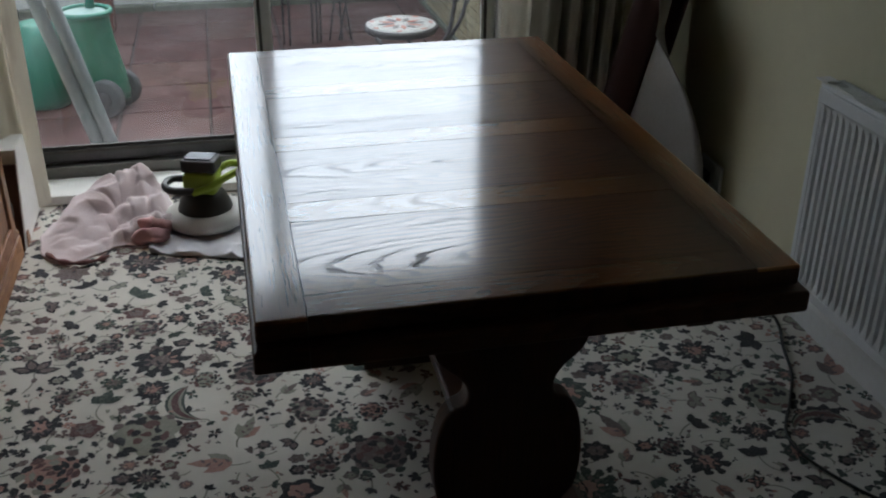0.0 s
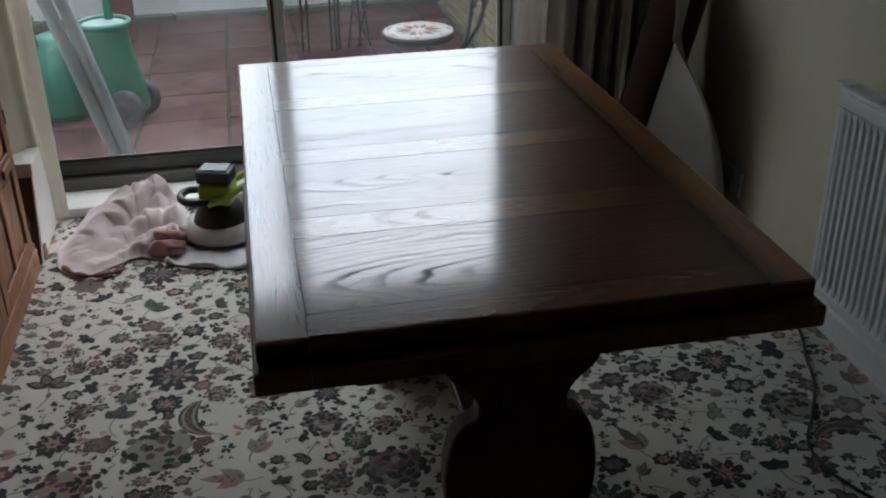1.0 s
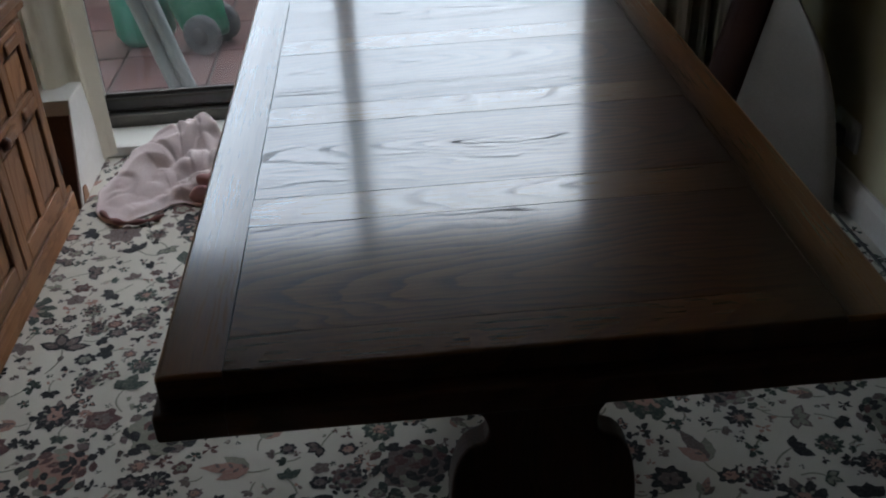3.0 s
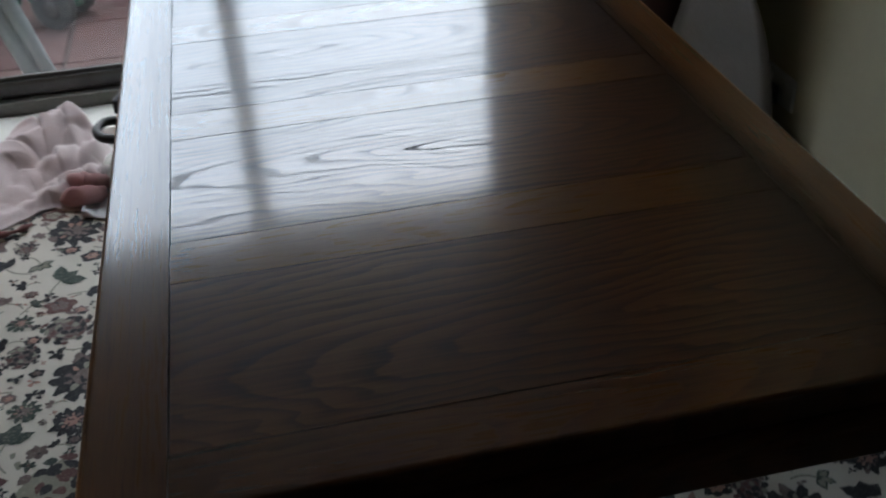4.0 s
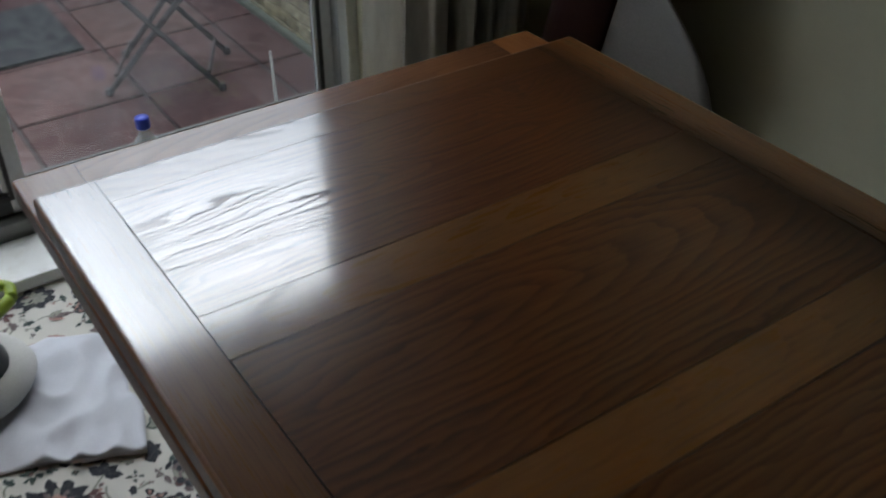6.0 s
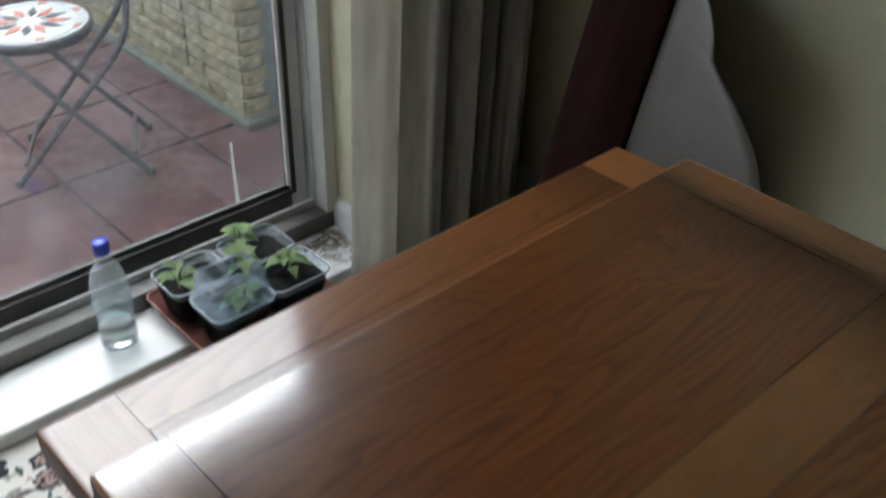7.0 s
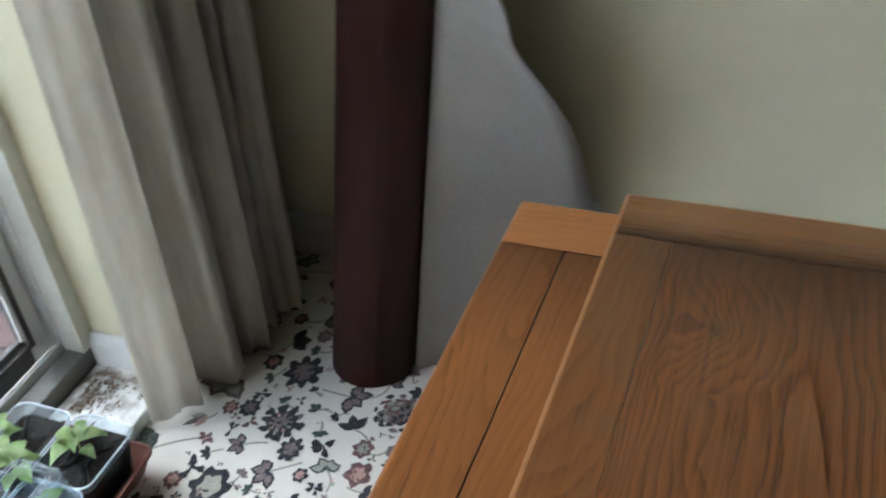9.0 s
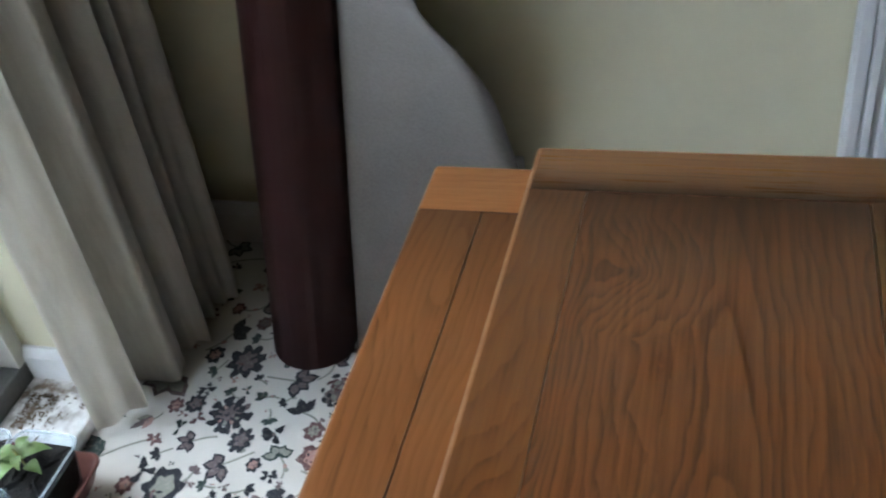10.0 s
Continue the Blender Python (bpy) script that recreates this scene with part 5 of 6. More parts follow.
        for s in (0.75, 0.5, 0.25):
            nxt = [own.verts.new((px + (v.co.x - px) * s / (1 if last is rings[1] else (s + 0.25)), py + (v.co.y - py) * s / (1 if last is rings[1] else (s + 0.25)), zb + 0.072 + rnd.uniform(-0.004, 0.005))) for v in last]
            for i in range(m):
                own.faces.new((last[i], last[(i + 1) % m], nxt[(i + 1) % m], nxt[i]))
            last = nxt
        own.faces.new(last)
        part("soil", own, soil.m, pot, "dark potting soil")
        for ox, oy, hgt in SEEDLINGS[k]:
            sx_, sy_ = px + ox, py + oy
            z0 = zb + 0.072
            lean = (rnd.uniform(-0.008, 0.008), rnd.uniform(-0.008, 0.008))
            stem_pts = smooth_path([(sx_, sy_, z0), (sx_ + lean[0] * 0.4, sy_ + lean[1] * 0.4, z0 + hgt * 0.5), (sx_ + lean[0], sy_ + lean[1], z0 + hgt)], 4)
            stem = part("stem", tube(stem_pts, [0.002] * (len(stem_pts) - 1) + [0.001], 6), leafm.m, pot, "thin green stem")
            for j in range(9):
                lvl = 0.35 + 0.65 * (j // 3) / 3
                a = j * 2.4 + k
                length = (0.044 if j < 6 else 0.028) * rnd.uniform(0.8, 1.15)
                width = length * 0.66
                o = Vector((sx_ + lean[0] * lvl, sy_ + lean[1] * lvl, z0 + hgt * lvl))
                own = bmesh.new()
                d = Vector((math.cos(a), math.sin(a), 0))
                sd = Vector((-d.y, d.x, 0))
                n = 7
                rows = []
                for i in range(n + 1):
                    t = i / n
                    w = width * 0.5 * math.sin(math.pi * t ** 0.75) if 0 < t < 1 else 0.0006
                    c = o + d * (0.008 + length * t) + Vector((0, 0, length * (0.30 * math.sin(t * 2.0) - 0.38 * t * t)))
                    rows.append([own.verts.new(c - sd * w + Vector((0, 0, w * 0.35))), own.verts.new(c), own.verts.new(c + sd * w + Vector((0, 0, w * 0.35)))])
                for r0, r1 in zip(rows, rows[1:]):
                    for q in (0, 1):
                        own.faces.new((r0[q], r0[q + 1], r1[q + 1], r1[q]))
                bmesh.ops.solidify(own, geom=own.faces[:], thickness=0.0006)
                part("leaf", own, leafm.m, pot, "pale green seedling leaf" if j == 0 else "", True)
    lid = thing("clear_cover", (0.628, 2.228, zb + 0.0945), "upturned clear plastic tub covering one seedling", "cover")
    part("cover_shell", tub([(0.074, 0.061, 0), (0.070, 0.057, 0.006), (0.063, 0.050, 0.066), (0.053, 0.041, 0.073)], 0.002, (0.628, 2.228, zb + 0.0965)), mat_thin("crinkled_cover_plastic", (0.86, 0.91, 0.94), 0.085, 0.06, 0.9), lid, smooth=True)
    part("cover_rim", tube([(0.628 + a, 2.228 + b_, zb + 0.099) for a, b_ in rounded(0.0735, 0.0605, 0.022)], 0.0018, 6, closed=True), rim_plastic, lid, "rolled plastic rim, its highlight put into the pale tint", True)
    part("cover_edge", tube([(0.628 + a, 2.228 + b_, zb + 0.160) for a, b_ in rounded(0.0625, 0.0495, 0.02)], 0.0009, 6, closed=True), rim_plastic, lid, "pale moulded top edge", True)
    part("cover_ridge", tube([(0.628 + a, 2.228 + b_, zb + 0.1695) for a, b_ in rounded(0.046, 0.034, 0.012)], 0.0008, 6, closed=True), rim_plastic, lid, "pale moulded ridge", True)


seed_tray()


def water_bottle():
    pet = mat_thin("clear_bottle_plastic", (0.95, 0.97, 0.97), 0.13, 0.1)
    water = mat_glass("water", (0.99, 0.995, 1.0), 0.0, 1.33)
    blue = mat_mottled("blue_cap_plastic", (0.015, 0.04, 0.42), (0.02, 0.05, 0.5), 0.35, 30.0, 0.03, 200)
    x, y, z = 0.432, 2.366, 0.0345
    b_ = thing("water_bottle", (x, y, z), "small clear water bottle with a blue cap", "bottle")
    K = 1.16
    out = [(0.026, 0.0), (0.0325, 0.006), (0.0335, 0.03), (0.0318, 0.05), (0.0335, 0.07), (0.0335, 0.115), (0.032, 0.135), (0.026, 0.16), (0.016, 0.18), (0.0125, 0.19), (0.0125, 0.205)]
    out = [(r * (1.18 if h < 0.17 else 1.0), h * K) for r, h in out]
    inn = [(r - 0.0012, h) for r, h in reversed(out[1:])] + [(0.025, 0.0015)]
    bt = part("bottle", lathe(out + inn, 32, (x, y, z)), pet, b_, smooth=True)
    part("water", lathe([(0.029, 0.003), (0.0362, 0.008), (0.0377, 0.035), (0.0358, 0.058), (0.0362, 0.072)], 32, (x, y, z)), water, b_, "a little water in the bottle", True)
    part("cap", lathe([(0.0155, 0.226), (0.0165, 0.228), (0.0165, 0.250), (0.0155, 0.253), (0.004, 0.2535)], 28, (x, y, z)), blue, b_, "bright blue screw cap", True)
    part("label_band", lathe([(0.0398, 0.086), (0.0401, 0.088), (0.0401, 0.128), (0.0398, 0.130)], 32, (x, y, z), cap=False), mat_thin("tinted_label", (0.86, 0.93, 0.94), 0.2, 0.3), b_, "pale blue translucent label band", True)


water_bottle()


def debris():
    own = bmesh.new()
    rnd = random.Random(9)
    for i in range(170):
        x, y = 1.0 - abs(rnd.gauss(0, 0.055)), 2.405 - abs(rnd.gauss(0, 0.045))
        if x < 0.87 or y < 2.275:
            continue
        a, l, w = rnd.random() * 6.3, rnd.uniform(0.004, 0.022), rnd.uniform(0.0012, 0.006)
        d, s = Vector((math.cos(a), math.sin(a), rnd.uniform(-0.08, 0.12))), Vector((-math.sin(a), math.cos(a), 0))
        c = Vector((x, y, 0.0365 + rnd.uniform(0, 0.003)))
        vs = [own.verts.new(c - d * l * 0.5), own.verts.new(c + s * w * 0.5), own.verts.new(c + d * l * 0.5), own.verts.new(c - s * w * 0.5)]
        own.faces.new(vs)
    bmesh.ops.solidify(own, geom=own.faces[:], thickness=0.0008)
    ob = part("leaf_litter", own, mat_mottled("dry_litter", (0.10, 0.065, 0.035), (0.2, 0.15, 0.09), 0.9, 40.0, 0.1, 200))
    tagged(ob, "dry leaf crumbs and dirt on the threshold corner", "litter", "", "stuff")


debris()


# ---- the patio ----
GZ = -0.26
grass = mat_mottled("distant_ground", (0.06, 0.07, 0.04), (0.09, 0.09, 0.06), 0.95, 0.6, 0.2, 20)
own = bmesh.new()
for q in ((-80, 2.62), (80, 2.62), (80, 160), (-80, 160)):
    own.verts.new((*q, GZ - 0.05))
own.faces.new(own.verts[:])
structure("ground", own, grass, "flat ground beyond the patio")
mortar_dark = mat_mottled("dark_joint_mortar", (0.028, 0.025, 0.023), (0.045, 0.04, 0.036), 0.95, 20.0, 0.3, 120)
patio = structure("patio", box(-2.3, 2.63, GZ - 0.049, 2.3, 6.4, GZ - 0.012), mortar_dark, "red concrete paving slabs with dark joints")

slab = Mat("red_paving_slab", (0.148, 0.074, 0.059), 0.75)
info = slab.n.new("ShaderNodeObjectInfo")
tone = slab.ramp(info.outputs["Random"], (0.0, (0.054, 0.0215, 0.0195)), (0.3, (0.067, 0.030, 0.027)), (0.55, (0.078, 0.039, 0.034)), (0.8, (0.074, 0.040, 0.031)), (1.0, (0.064, 0.0265, 0.025)))
worn = slab.ramp(slab.noise(4.5, 6.0), (0.35, (0.750, 0.750, 0.750)), (0.65, (1.1, 1.1, 1.1)))
c_ = slab.mix(1.0, tone, worn, "MULTIPLY")
pale = slab.ramp(slab.noise(2.2, 5.0), (0.52, grey3(0)), (0.75, grey3(1)))
c_ = slab.mix(slab.math("MULTIPLY", pale, 0.55), c_, (0.136, 0.094, 0.086))
moss = slab.ramp(slab.noise(1.7, 5.0, slab.scaled((1, 1, 1), (4, 2, 0))), (0.62, grey3(0)), (0.78, grey3(1)))
c_ = slab.mix(slab.math("MULTIPLY", moss, 0.5), c_, (0.099, 0.078, 0.029))
slab.color(c_)
slab.rough(slab.math("ADD", slab.math("MULTIPLY", slab.noise(6.0, 4.0), 0.3), 0.55))
slab.b.inputs["Specular IOR Level"].default_value = 0.15
slab.bump(slab.noise(70, 5.0), 0.4, 0.004)
S = 0.455


def slab_mesh():
    bm_ = box(-S / 2 + 0.006, -S / 2 + 0.006, -0.03, S / 2 - 0.006, S / 2 - 0.006, 0.0, 0.005, 1)
    return mesh_of("paving_slab", bm_, slab.m)


slab_me = slab_mesh()
rnd = random.Random(5)
for i in range(-5, 5):
    for j in range(0, 8):
        x, y = -0.11 + (i + 0.5) * S, 2.64 + (j + 0.5) * S
        ob = new("paving_slab", slab_me)
        ob.parent = patio
        ob.location = (x + rnd.uniform(-0.003, 0.003), y, GZ + rnd.uniform(-0.003, 0.002))
        ob.rotation_euler = (rnd.uniform(-0.006, 0.006), rnd.uniform(-0.006, 0.006), rnd.choice((0, 1.5708, 3.1416)) + rnd.uniform(-0.006, 0.006))

render_white = mat_mottled("weathered_white_render", (0.55, 0.54, 0.50), (0.40, 0.40, 0.37), 0.9, 3.0, 0.3, 60)
grey_render = mat_mottled("blue_grey_render", (0.15, 0.17, 0.172), (0.10, 0.12, 0.12), 0.9, 4.0, 0.25, 60)
bm = box(-2.3, 6.30, GZ - 0.04, 2.3, 6.45, 1.75)
structure("wall_garden", bm, render_white, "weathered white rendered garden wall behind the patio")
k = thing("wall_kerb", (0, 6.25, GZ), "mossy dark kerb at the foot of the garden wall", "kerb", "", "structure")
mossy = mat_mottled("mossy_kerb", (0.06, 0.065, 0.045), (0.12, 0.12, 0.09), 0.95, 9.0, 0.4, 60)
x = -2.3
while x < 1.4:
    part("kerb_stone", box(x + 0.004, 6.215, GZ - 0.03, x + 0.91, 6.298, GZ + 0.045, 0.01), mossy, k)
    x += 0.915
# added out of view: its height keeps side sky light off the room
structure("wall_boundary", box(-2.45, 2.63, GZ - 0.04, -2.3, 6.45, 2.3), render_white, "unseen plain rendered wall added west of the patio to block sky light")

# stone-faced garden wall
WX, WY = 1.462, 3.51
wall_core = structure("wall_extension", box(WX + 0.02, WY + 0.02, GZ - 0.04, 1.75, 6.295, 1.42), mat_mottled("stone_mortar", (0.22, 0.20, 0.155), (0.17, 0.157, 0.125), 0.95, 10.0, 0.3, 80), "buff stone-faced garden wall beside the patio")
stone = Mat("buff_stone", (0.360, 0.302, 0.194), 0.85)
info = stone.n.new("ShaderNodeObjectInfo")
tone = stone.ramp(info.outputs["Random"], (0.0, (0.20, 0.16, 0.085)), (0.35, (0.30, 0.25, 0.135)), (0.7, (0.32, 0.275, 0.17)), (1.0, (0.25, 0.205, 0.115)))
grime = stone.ramp(stone.noise(26.0, 8.0), (0.3, grey3(0.5)), (0.62, grey3(1.15)))
stone.color(stone.mix(1.0, tone, grime, "MULTIPLY"))
stone.bump(stone.noise(48, 7.0), 0.8, 0.013)


def stone_mesh(length, height, seed):
    q = random.Random(seed)
    bm_ = bmesh.new()
    ny, nz = 4, 2
    fr = {}
    for i in range(ny + 1):
        for j in range(nz + 1):
            inner = 0 < i < ny and 0 < j < nz
            yy = -length / 2 + length * i / ny + (0 if inner else q.uniform(-0.002, 0.002))
            zz = -height / 2 + height * j / nz + (0 if inner else q.uniform(-0.002, 0.002))
            fr[i, j] = bm_.verts.new((-(0.009 + q.uniform(-0.004, 0.005)) if inner else -0.005 - q.uniform(0, 0.004), yy, zz))
    for i in range(ny):
        for j in range(nz):
            bm_.faces.new((fr[i, j], fr[i, j + 1], fr[i + 1, j + 1], fr[i + 1, j]))
    loop = [fr[i, 0] for i in range(ny + 1)] + [fr[ny, j] for j in range(1, nz + 1)] + [fr[i, nz] for i in range(ny - 1, -1, -1)] + [fr[0, j] for j in range(nz - 1, 0, -1)]
    back = [bm_.verts.new((0.03, v.co.y, v.co.z)) for v in loop]
    for a in range(len(loop)):
        bb = (a + 1) % len(loop)
        bm_.faces.new((loop[a], loop[bb], back[bb], back[a]))
    bmesh.ops.recalc_face_normals(bm_, faces=bm_.faces[:])
    return mesh_of("stone_block", bm_, stone.m, False)


lengths = (0.11, 0.15, 0.2, 0.25)
RH = 0.053
stone_set = {l: [stone_mesh(l - 0.008, RH - 0.008, int(l * 100) + s) for s in range(3)] for l in lengths}
corner_set = [stone_mesh(l - 0.008, RH - 0.008, 50 + int(l * 100)) for l in (0.083, 0.1)]
rest = bmesh.new()
count = 0
row = 0
z = GZ + RH / 2 - 0.01
while z < 1.40:
    y = WY
    first = True
    while y < 6.2:
        l = rnd.choice(lengths)
        if y + l > 6.3:
            l = 6.3 - y
        if z < 1.15 and y < 5.0 and l in stone_set and count < 300:
            ob = new("stone_block", rnd.choice(stone_set[l]))
            ob.parent = wall_core
            ob.location = (WX + rnd.uniform(-0.004, 0.004), y + l / 2, z)
            count += 1
        else:
            box(WX - 0.006, y + 0.004, z - RH / 2 + 0.004, WX + 0.03, y + l - 0.004, z + RH / 2 - 0.004, bm=rest)
        y += l
    if z < 1.15:
        ob = new("stone_block", corner_set[row % 2])
        ob.parent = wall_core
        ob.location = (WX + (0.0415, 0.05)[row % 2], WY, z)
        ob.rotation_euler = (0, 0, radians(90))
    row += 1
    z += RH
ob = part("far_stones", rest, stone.m, wall_core)
tagged(ob, "", "", "", "stuff")
structure("wall_return", box(WX + 0.05, WY - 0.001, GZ - 0.03, 1.685, WY + 0.019, 1.42), grey_render, "blue-grey rendered end of the stone garden wall")
structure("wall_coping", box(WX - 0.03, WY - 0.03, 1.421, 1.80, 6.29, 1.48, 0.01), grey_render, "grey coping along the stone garden wall")
structure("wall_pier", box(1.69, 2.625, GZ - 0.04, 2.6, 3.49, 2.3), grey_render, "blue-grey rendered return wall by the patio door")

structure("wall_foot", box(WX - 0.03, WY - 0.05, GZ - 0.02, WX + 0.2, 6.2, GZ + 0.03, 0.012), mossy, "mossy mortar fillet at the foot of the stone wall")

# drain mat
dm = thing("door_mat", (0.38, 4.3, GZ), "worn dark grey rubber mat on the paving", "mat")
rubber = mat_mottled("worn_grey_rubber", (0.022, 0.023, 0.024), (0.04, 0.04, 0.04), 0.95, 14.0, 0.4, 90)
rubber.node_tree.nodes["Principled BSDF"].inputs["Specular IOR Level"].default_value = 0.08
part("mat", box(0.03, 4.03, GZ + 0.001, 0.735, 4.57, GZ + 0.016, 0.005), rubber, dm)

iron = mat_mottled("weathered_black_iron", (0.03, 0.028, 0.03), (0.06, 0.05, 0.05), 0.55, 30.0, 0.15, 120, 0.3)
mosaic_white = mat_mottled("white_mosaic", (0.46, 0.46, 0.44), (0.34, 0.34, 0.325), 0.3, 30.0, 0.05, 100)
mosaic_red = mat_mottled("red_mosaic", (0.40, 0.12, 0.07), (0.33, 0.10, 0.06), 0.3, 30.0, 0.05, 100)
mosaic_black = mat_mottled("black_mosaic", (0.03, 0.03, 0.035), (0.05, 0.05, 0.05), 0.3, 30.0, 0.05, 100)


def mosaic_chair():
    ch = thing("bistro_chair", (0.93, 3.66, GZ), "folding black iron bistro chair with a round mosaic seat", "chair")
    sc = Vector((0.865, 3.715, 0.20))
    R = 0.178
    seat = part("seat_pan", lathe([(R - 0.03, -0.034), (R - 0.004, -0.028), (R + 0.006, -0.010), (R + 0.006, 0.004), (R - 0.004, 0.006)], 36, sc), iron, ch, "iron seat rim", True)
    part("mosaic_ground", lathe([(R - 0.005, 0.0065), (R - 0.006, 0.010)], 36, sc), mosaic_white, seat, "white mosaic seat")
    for i in range(12):
        a = 2 * math.pi * i / 12
        own = bmesh.new()
        for rr_, da in ((0.035, 0), (0.075, 0.2), (0.118, 0), (0.075, -0.2)):
            own.verts.new((sc.x + rr_ * math.cos(a + da), sc.y + rr_ * math.sin(a + da), sc.z + 0.0125))
        own.faces.new(own.verts[:])
        r_ = bmesh.ops.extrude_face_region(own, geom=own.faces[:])
        bmesh.ops.translate(own, verts=[v for v in r_["geom"] if isinstance(v, bmesh.types.BMVert)], vec=(0, 0, -0.002))
        part("mosaic_petal", own, mosaic_red if i % 2 else mosaic_black, seat)
    for i in range(28):
        a = 2 * math.pi * i / 28
        part("rim_tile", box(-0.009, -0.013, 0.0105, 0.009, 0.013, 0.0125), mosaic_red if i % 4 == 0 else mosaic_white, seat, at=(sc.x + 0.152 * math.cos(a), sc.y + 0.152 * math.sin(a), sc.z), turn=Matrix.Rotation(a, 4, "Z"))
    f1, f2, f3, f4 = (0.686, 3.61), (1.039, 3.423), (0.846, 3.885), (1.181, 3.698)
    # legs from the west feet rise past the seat into the back
    for (fx, fy), (bx, by) in ((f1, (1.03, 3.46)), (f3, (1.16, 3.73))):
        path = smooth_path([(fx, fy, GZ + 0.008), ((fx + bx) / 2 + 0.02, (fy + by) / 2, GZ + 0.24), (bx - 0.01, by, 0.17), (bx + 0.045, by + 0.02, 0.30), (bx + 0.07, by + 0.03, 0.55), (bx + 0.09, by + 0.03, 0.80)], 6)
        part("back_leg", tube(path, 0.0105, 8), iron, ch, smooth=True)
    for (fx, fy), (tx, ty) in ((f2, (0.72, 3.60)), (f4, (0.86, 3.88))):
        part("front_leg", tube([(fx, fy, GZ + 0.008), ((fx + tx) / 2, (fy + ty) / 2, GZ + 0.22), (tx, ty, 0.178)], 0.0105, 8), iron, ch, smooth=True)
    for a, b_ in ((f1, f3), (f2, f4)):
        p0 = Vector((*a, GZ)).lerp(Vector((0.9, 3.65, 0.1)), 0.18)
        p1 = Vector((*b_, GZ)).lerp(Vector((0.98, 3.78, 0.1)), 0.18)
        part("stretcher", tube([p0, p1], 0.007, 8), iron, ch)
    for fx, fy in (f1, f2, f3, f4):
        part("foot_cap", lathe([(0.013, 0.0), (0.014, 0.012), (0.011, 0.026)], 12, (fx, fy, GZ + 0.001)), iron, ch)
    part("back_rail", tube(smooth_path([(1.12, 3.49, 0.79), (1.19, 3.56, 0.83), (1.23, 3.67, 0.83), (1.25, 3.76, 0.79)], 6), 0.009, 8), iron, ch, smooth=True)
    for zc in (0.36, 0.5, 0.64):
        p = smooth_path([(1.10, 3.49, zc), (1.14, 3.55, zc + 0.06), (1.17, 3.63, zc), (1.20, 3.70, zc - 0.06), (1.235, 3.755, zc)], 6)
        part("back_scroll", tube(p, 0.006, 8), iron, ch, smooth=True)


mosaic_chair()


def bistro_table():
    t = thing("bistro_table", (0.6, 5.1, GZ), "black iron garden table with thin rod legs", "garden table")
    c = Vector((0.60, 5.08, 0))
    for k, (x, y) in enumerate(((0.365, 5.16), (0.40, 5.12), (0.545, 5.14), (0.575, 5.14), (0.60, 5.17))):
        part("leg_rod", tube([(x, y, GZ + 0.002), (x + 0.01, y, 0.45)], 0.008, 8), iron, t)
    for x, dx in ((0.66, 0.09), (0.80, -0.10), (0.72, 0.14), (0.74, -0.03)):
        part("brace_rod", tube([(x, 5.2, GZ + 0.002), (x + dx, 5.1, 0.45)], 0.007, 8), iron, t)
    part("table_top", lathe([(0.30, 0.45), (0.305, 0.455), (0.305, 0.47), (0.30, 0.475)], 36, (0.6, 5.12, 0)), iron, t)


bistro_table()


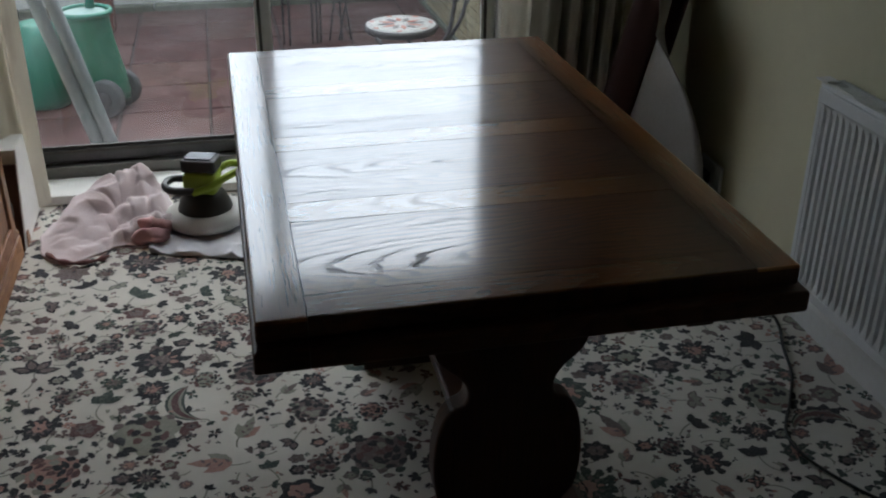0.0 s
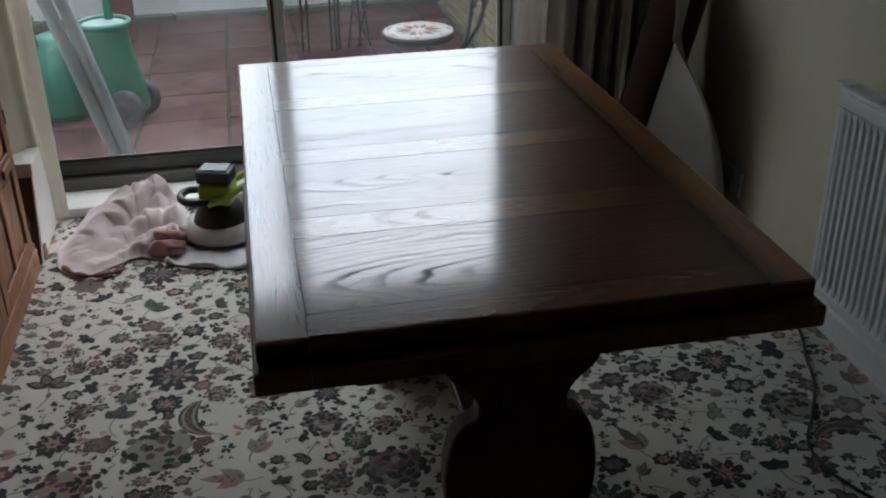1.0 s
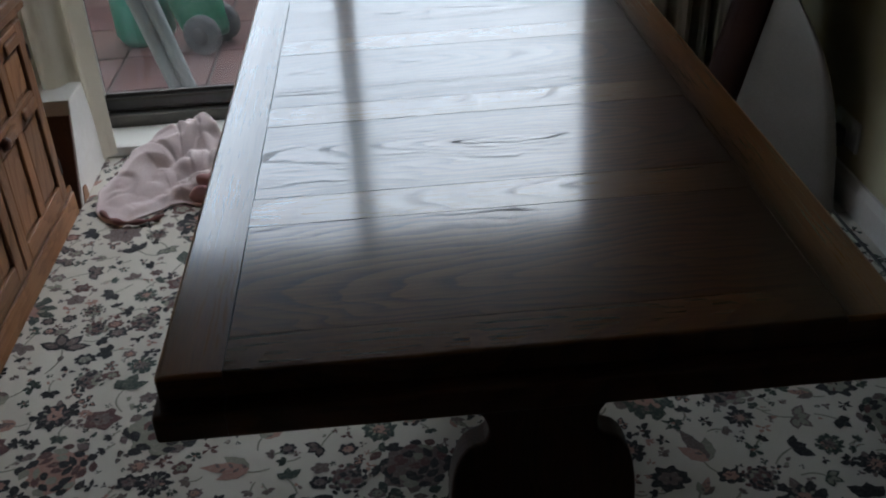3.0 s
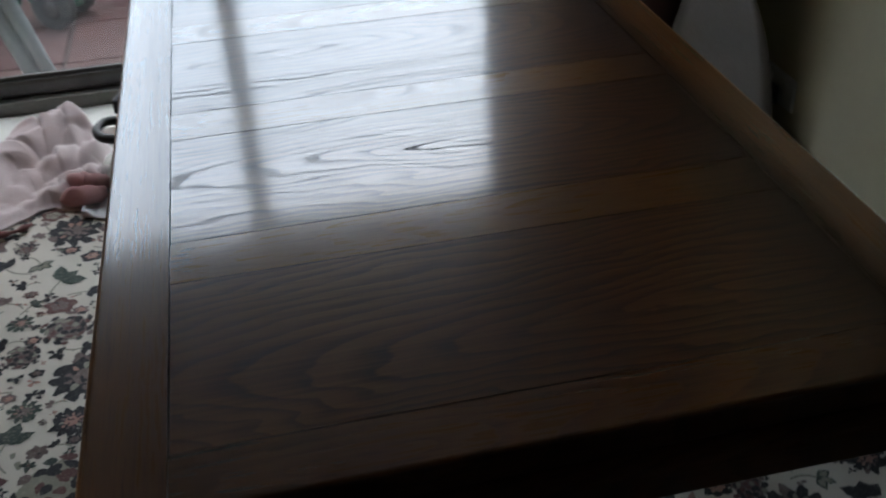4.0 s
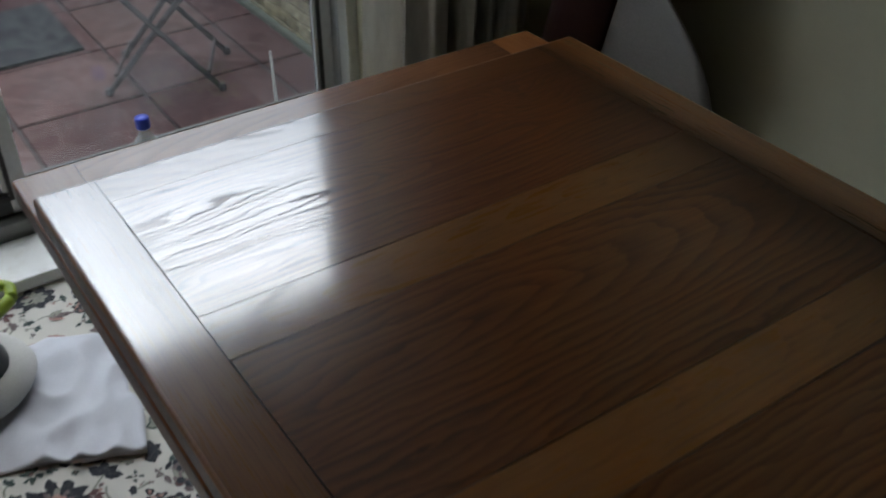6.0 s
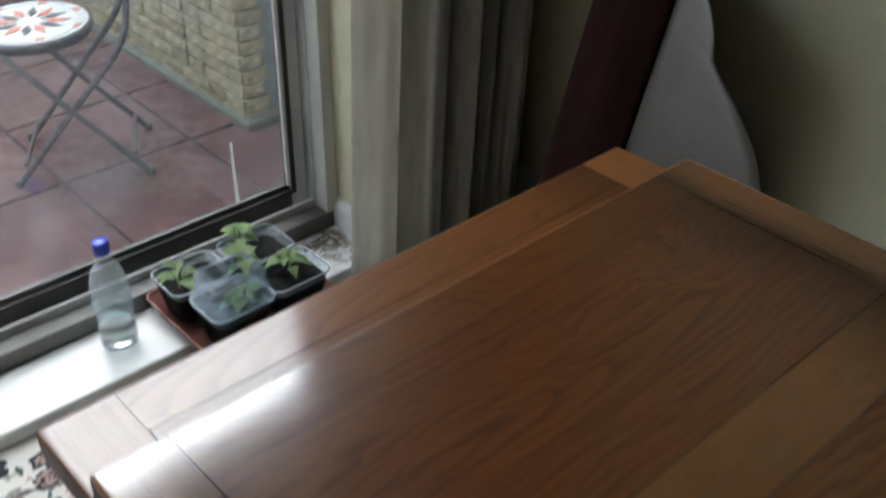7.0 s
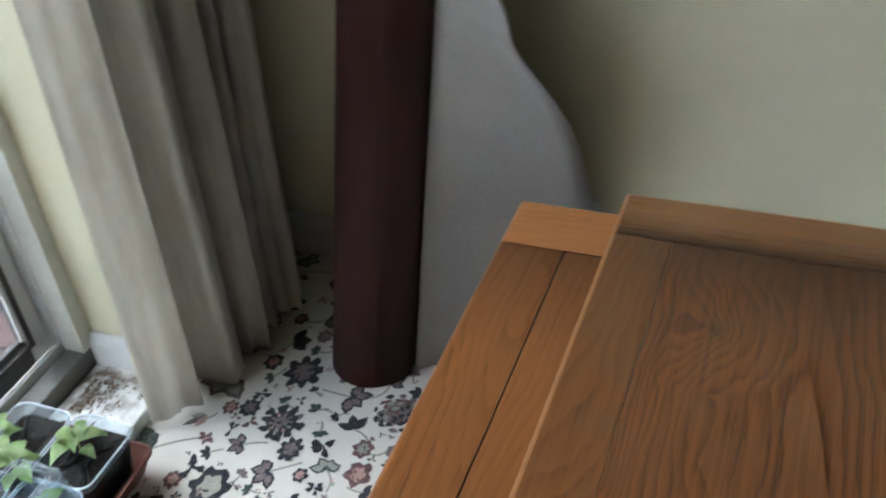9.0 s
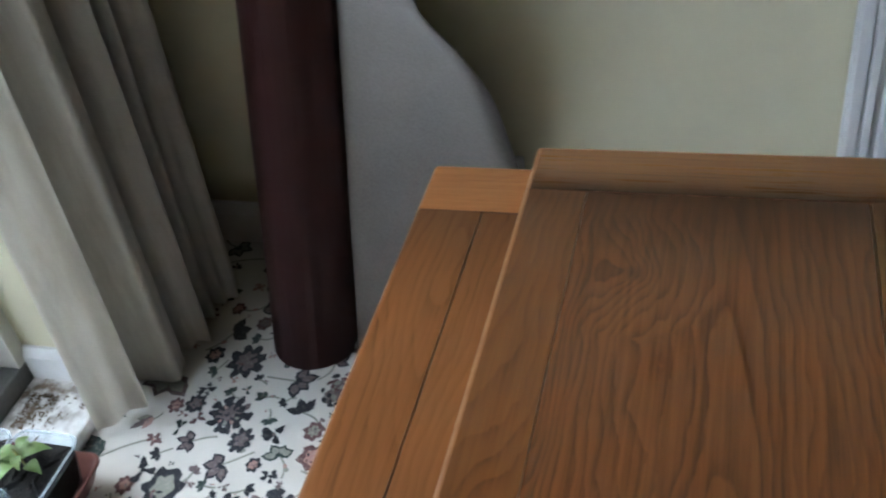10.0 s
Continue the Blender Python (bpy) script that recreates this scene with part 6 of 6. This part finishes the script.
def green_cart():
    teal = mat_mottled("green_plastic", (0.010, 0.125, 0.064), (0.008, 0.10, 0.05), 0.42, 8.0, 0.05, 100)
    teal2 = mat_mottled("pale_green_plastic", (0.026, 0.165, 0.108), (0.02, 0.13, 0.085), 0.45, 8.0, 0.05, 100)
    tyre = mat_mottled("grey_tyre", (0.03, 0.03, 0.033), (0.055, 0.055, 0.055), 0.8, 20.0, 0.2, 120)
    g = thing("garden_cart", (-0.68, 4.1, GZ), "green plastic wheeled garden cart with an open rim", "garden cart")
    prof = [(0.105, -0.20), (0.122, -0.16), (0.13, -0.05), (0.126, 0.10), (0.118, 0.21), (0.116, 0.245)]
    body = lathe(prof, 32, (-0.68, 4.12, 0))
    for v in body.verts:
        if v.co.z < 0.05:
            v.co.x += (0.05 - v.co.z) * 0.26
    part("body", body, teal, g, smooth=True)
    part("rim", tube([(-0.68 + 0.126 * math.cos(2 * math.pi * i / 30), 4.12 + 0.126 * math.sin(2 * math.pi * i / 30), 0.25) for i in range(30)], 0.014, 8, closed=True), teal2, g, "pale green rolled rim", True)
    part("lid_disc", lathe([(0.105, 0.2455), (0.10, 0.250)], 28, (-0.68, 4.12, 0)), mat_mottled("pale_lid", (0.26, 0.36, 0.33), (0.20, 0.28, 0.25), 0.5), g, "pale grey inner lid")
    part("handle_post", tube([(-0.66, 4.2, 0.2), (-0.645, 4.22, 0.75)], 0.022, 10), teal2, g, "pale green handle post", True)
    for x, y in ((-0.62, 3.965), (-0.55, 4.16)):
        wh = lathe([(0.03, -0.03), (0.085, -0.028), (0.097, -0.018), (0.097, 0.018), (0.085, 0.028), (0.03, 0.03)], 28)
        spin = Matrix.Rotation(radians(-22), 4, "Z") @ Matrix.Rotation(radians(90), 4, "X")
        w = part("wheel", wh, tyre, g, "grey rubber wheel", True, at=(x, y, GZ + 0.098), turn=spin)
        hub = lathe([(0.045, 0.031), (0.04, 0.038), (0.012, 0.040)], 20)
        part("hub", hub, iron, w, "dark hub", True, at=(x, y, GZ + 0.098), turn=spin)
    part("axle", tube([(-0.62, 3.965, GZ + 0.098), (-0.55, 4.16, GZ + 0.098)], 0.012, 8), iron, g)
    b_ = thing("watering_tub", (-0.94, 4.2, GZ), "pale green plastic garden tub standing by the cart", "garden tub")
    part("tub", lathe([(0.12, GZ + 0.002), (0.15, GZ + 0.05), (0.155, 0.0), (0.13, 0.12), (0.09, 0.17), (0.07, 0.18)], 32, (-0.95, 4.25, 0)), teal2, b_, smooth=True)
    part("spout", tube([(-1.02, 4.2, 0.05), (-1.05, 4.15, 0.2), (-1.03, 4.12, 0.30)], 0.025, 10), teal, b_, smooth=True)


green_cart()
pole_grey = mat_mottled("grey_plastic_pipe", (0.235, 0.26, 0.265), (0.175, 0.20, 0.20), 0.45, 6.0, 0.1, 90)
for x0, x1 in ((-0.535, -0.71), (-0.485, -0.648)):
    p_ = thing("grey_pole", (x0, 2.83, GZ), "long grey plastic pipe leaning outside the door", "pipe", "pipes leaning outside the door")
    foot_x = x0 + (x0 - x1) * 0.3 / 0.85
    part("pipe", tube([(foot_x + 0.01, 2.86, GZ + 0.002), (x0 - 0.003, 2.80, 0.03), (x1 - (x0 - x1) * 0.9, 2.66, 1.45)], 0.026, 14), pole_grey, p_, smooth=True)
pt = thing("terracotta_planter", (-0.75, 5.75, GZ), "brick red square planter by the garden wall", "planter")
part("planter_body", box(-0.86, 5.68, GZ + 0.001, -0.70, 5.84, 0.30, 0.012), mat_mottled("brick_red", (0.13, 0.045, 0.03), (0.09, 0.035, 0.025), 0.85, 8.0, 0.2, 70), pt)
part("planter_rim", box(-0.875, 5.665, 0.30, -0.685, 5.855, 0.34, 0.008), mat_mottled("brick_red_rim", (0.13, 0.045, 0.03), (0.09, 0.035, 0.025), 0.85, 8.0, 0.2, 70), pt)
st = thing("white_strip", (0.882, 2.61, GZ), "thin white plastic strip standing outside the glass", "plastic strip")
part("strip", tube([(0.885, 2.66, GZ + 0.002), (0.886, 2.62, 0.04), (0.878, 2.61, 0.245)], [0.007, 0.006, 0.003], 6), white_plastic, st)
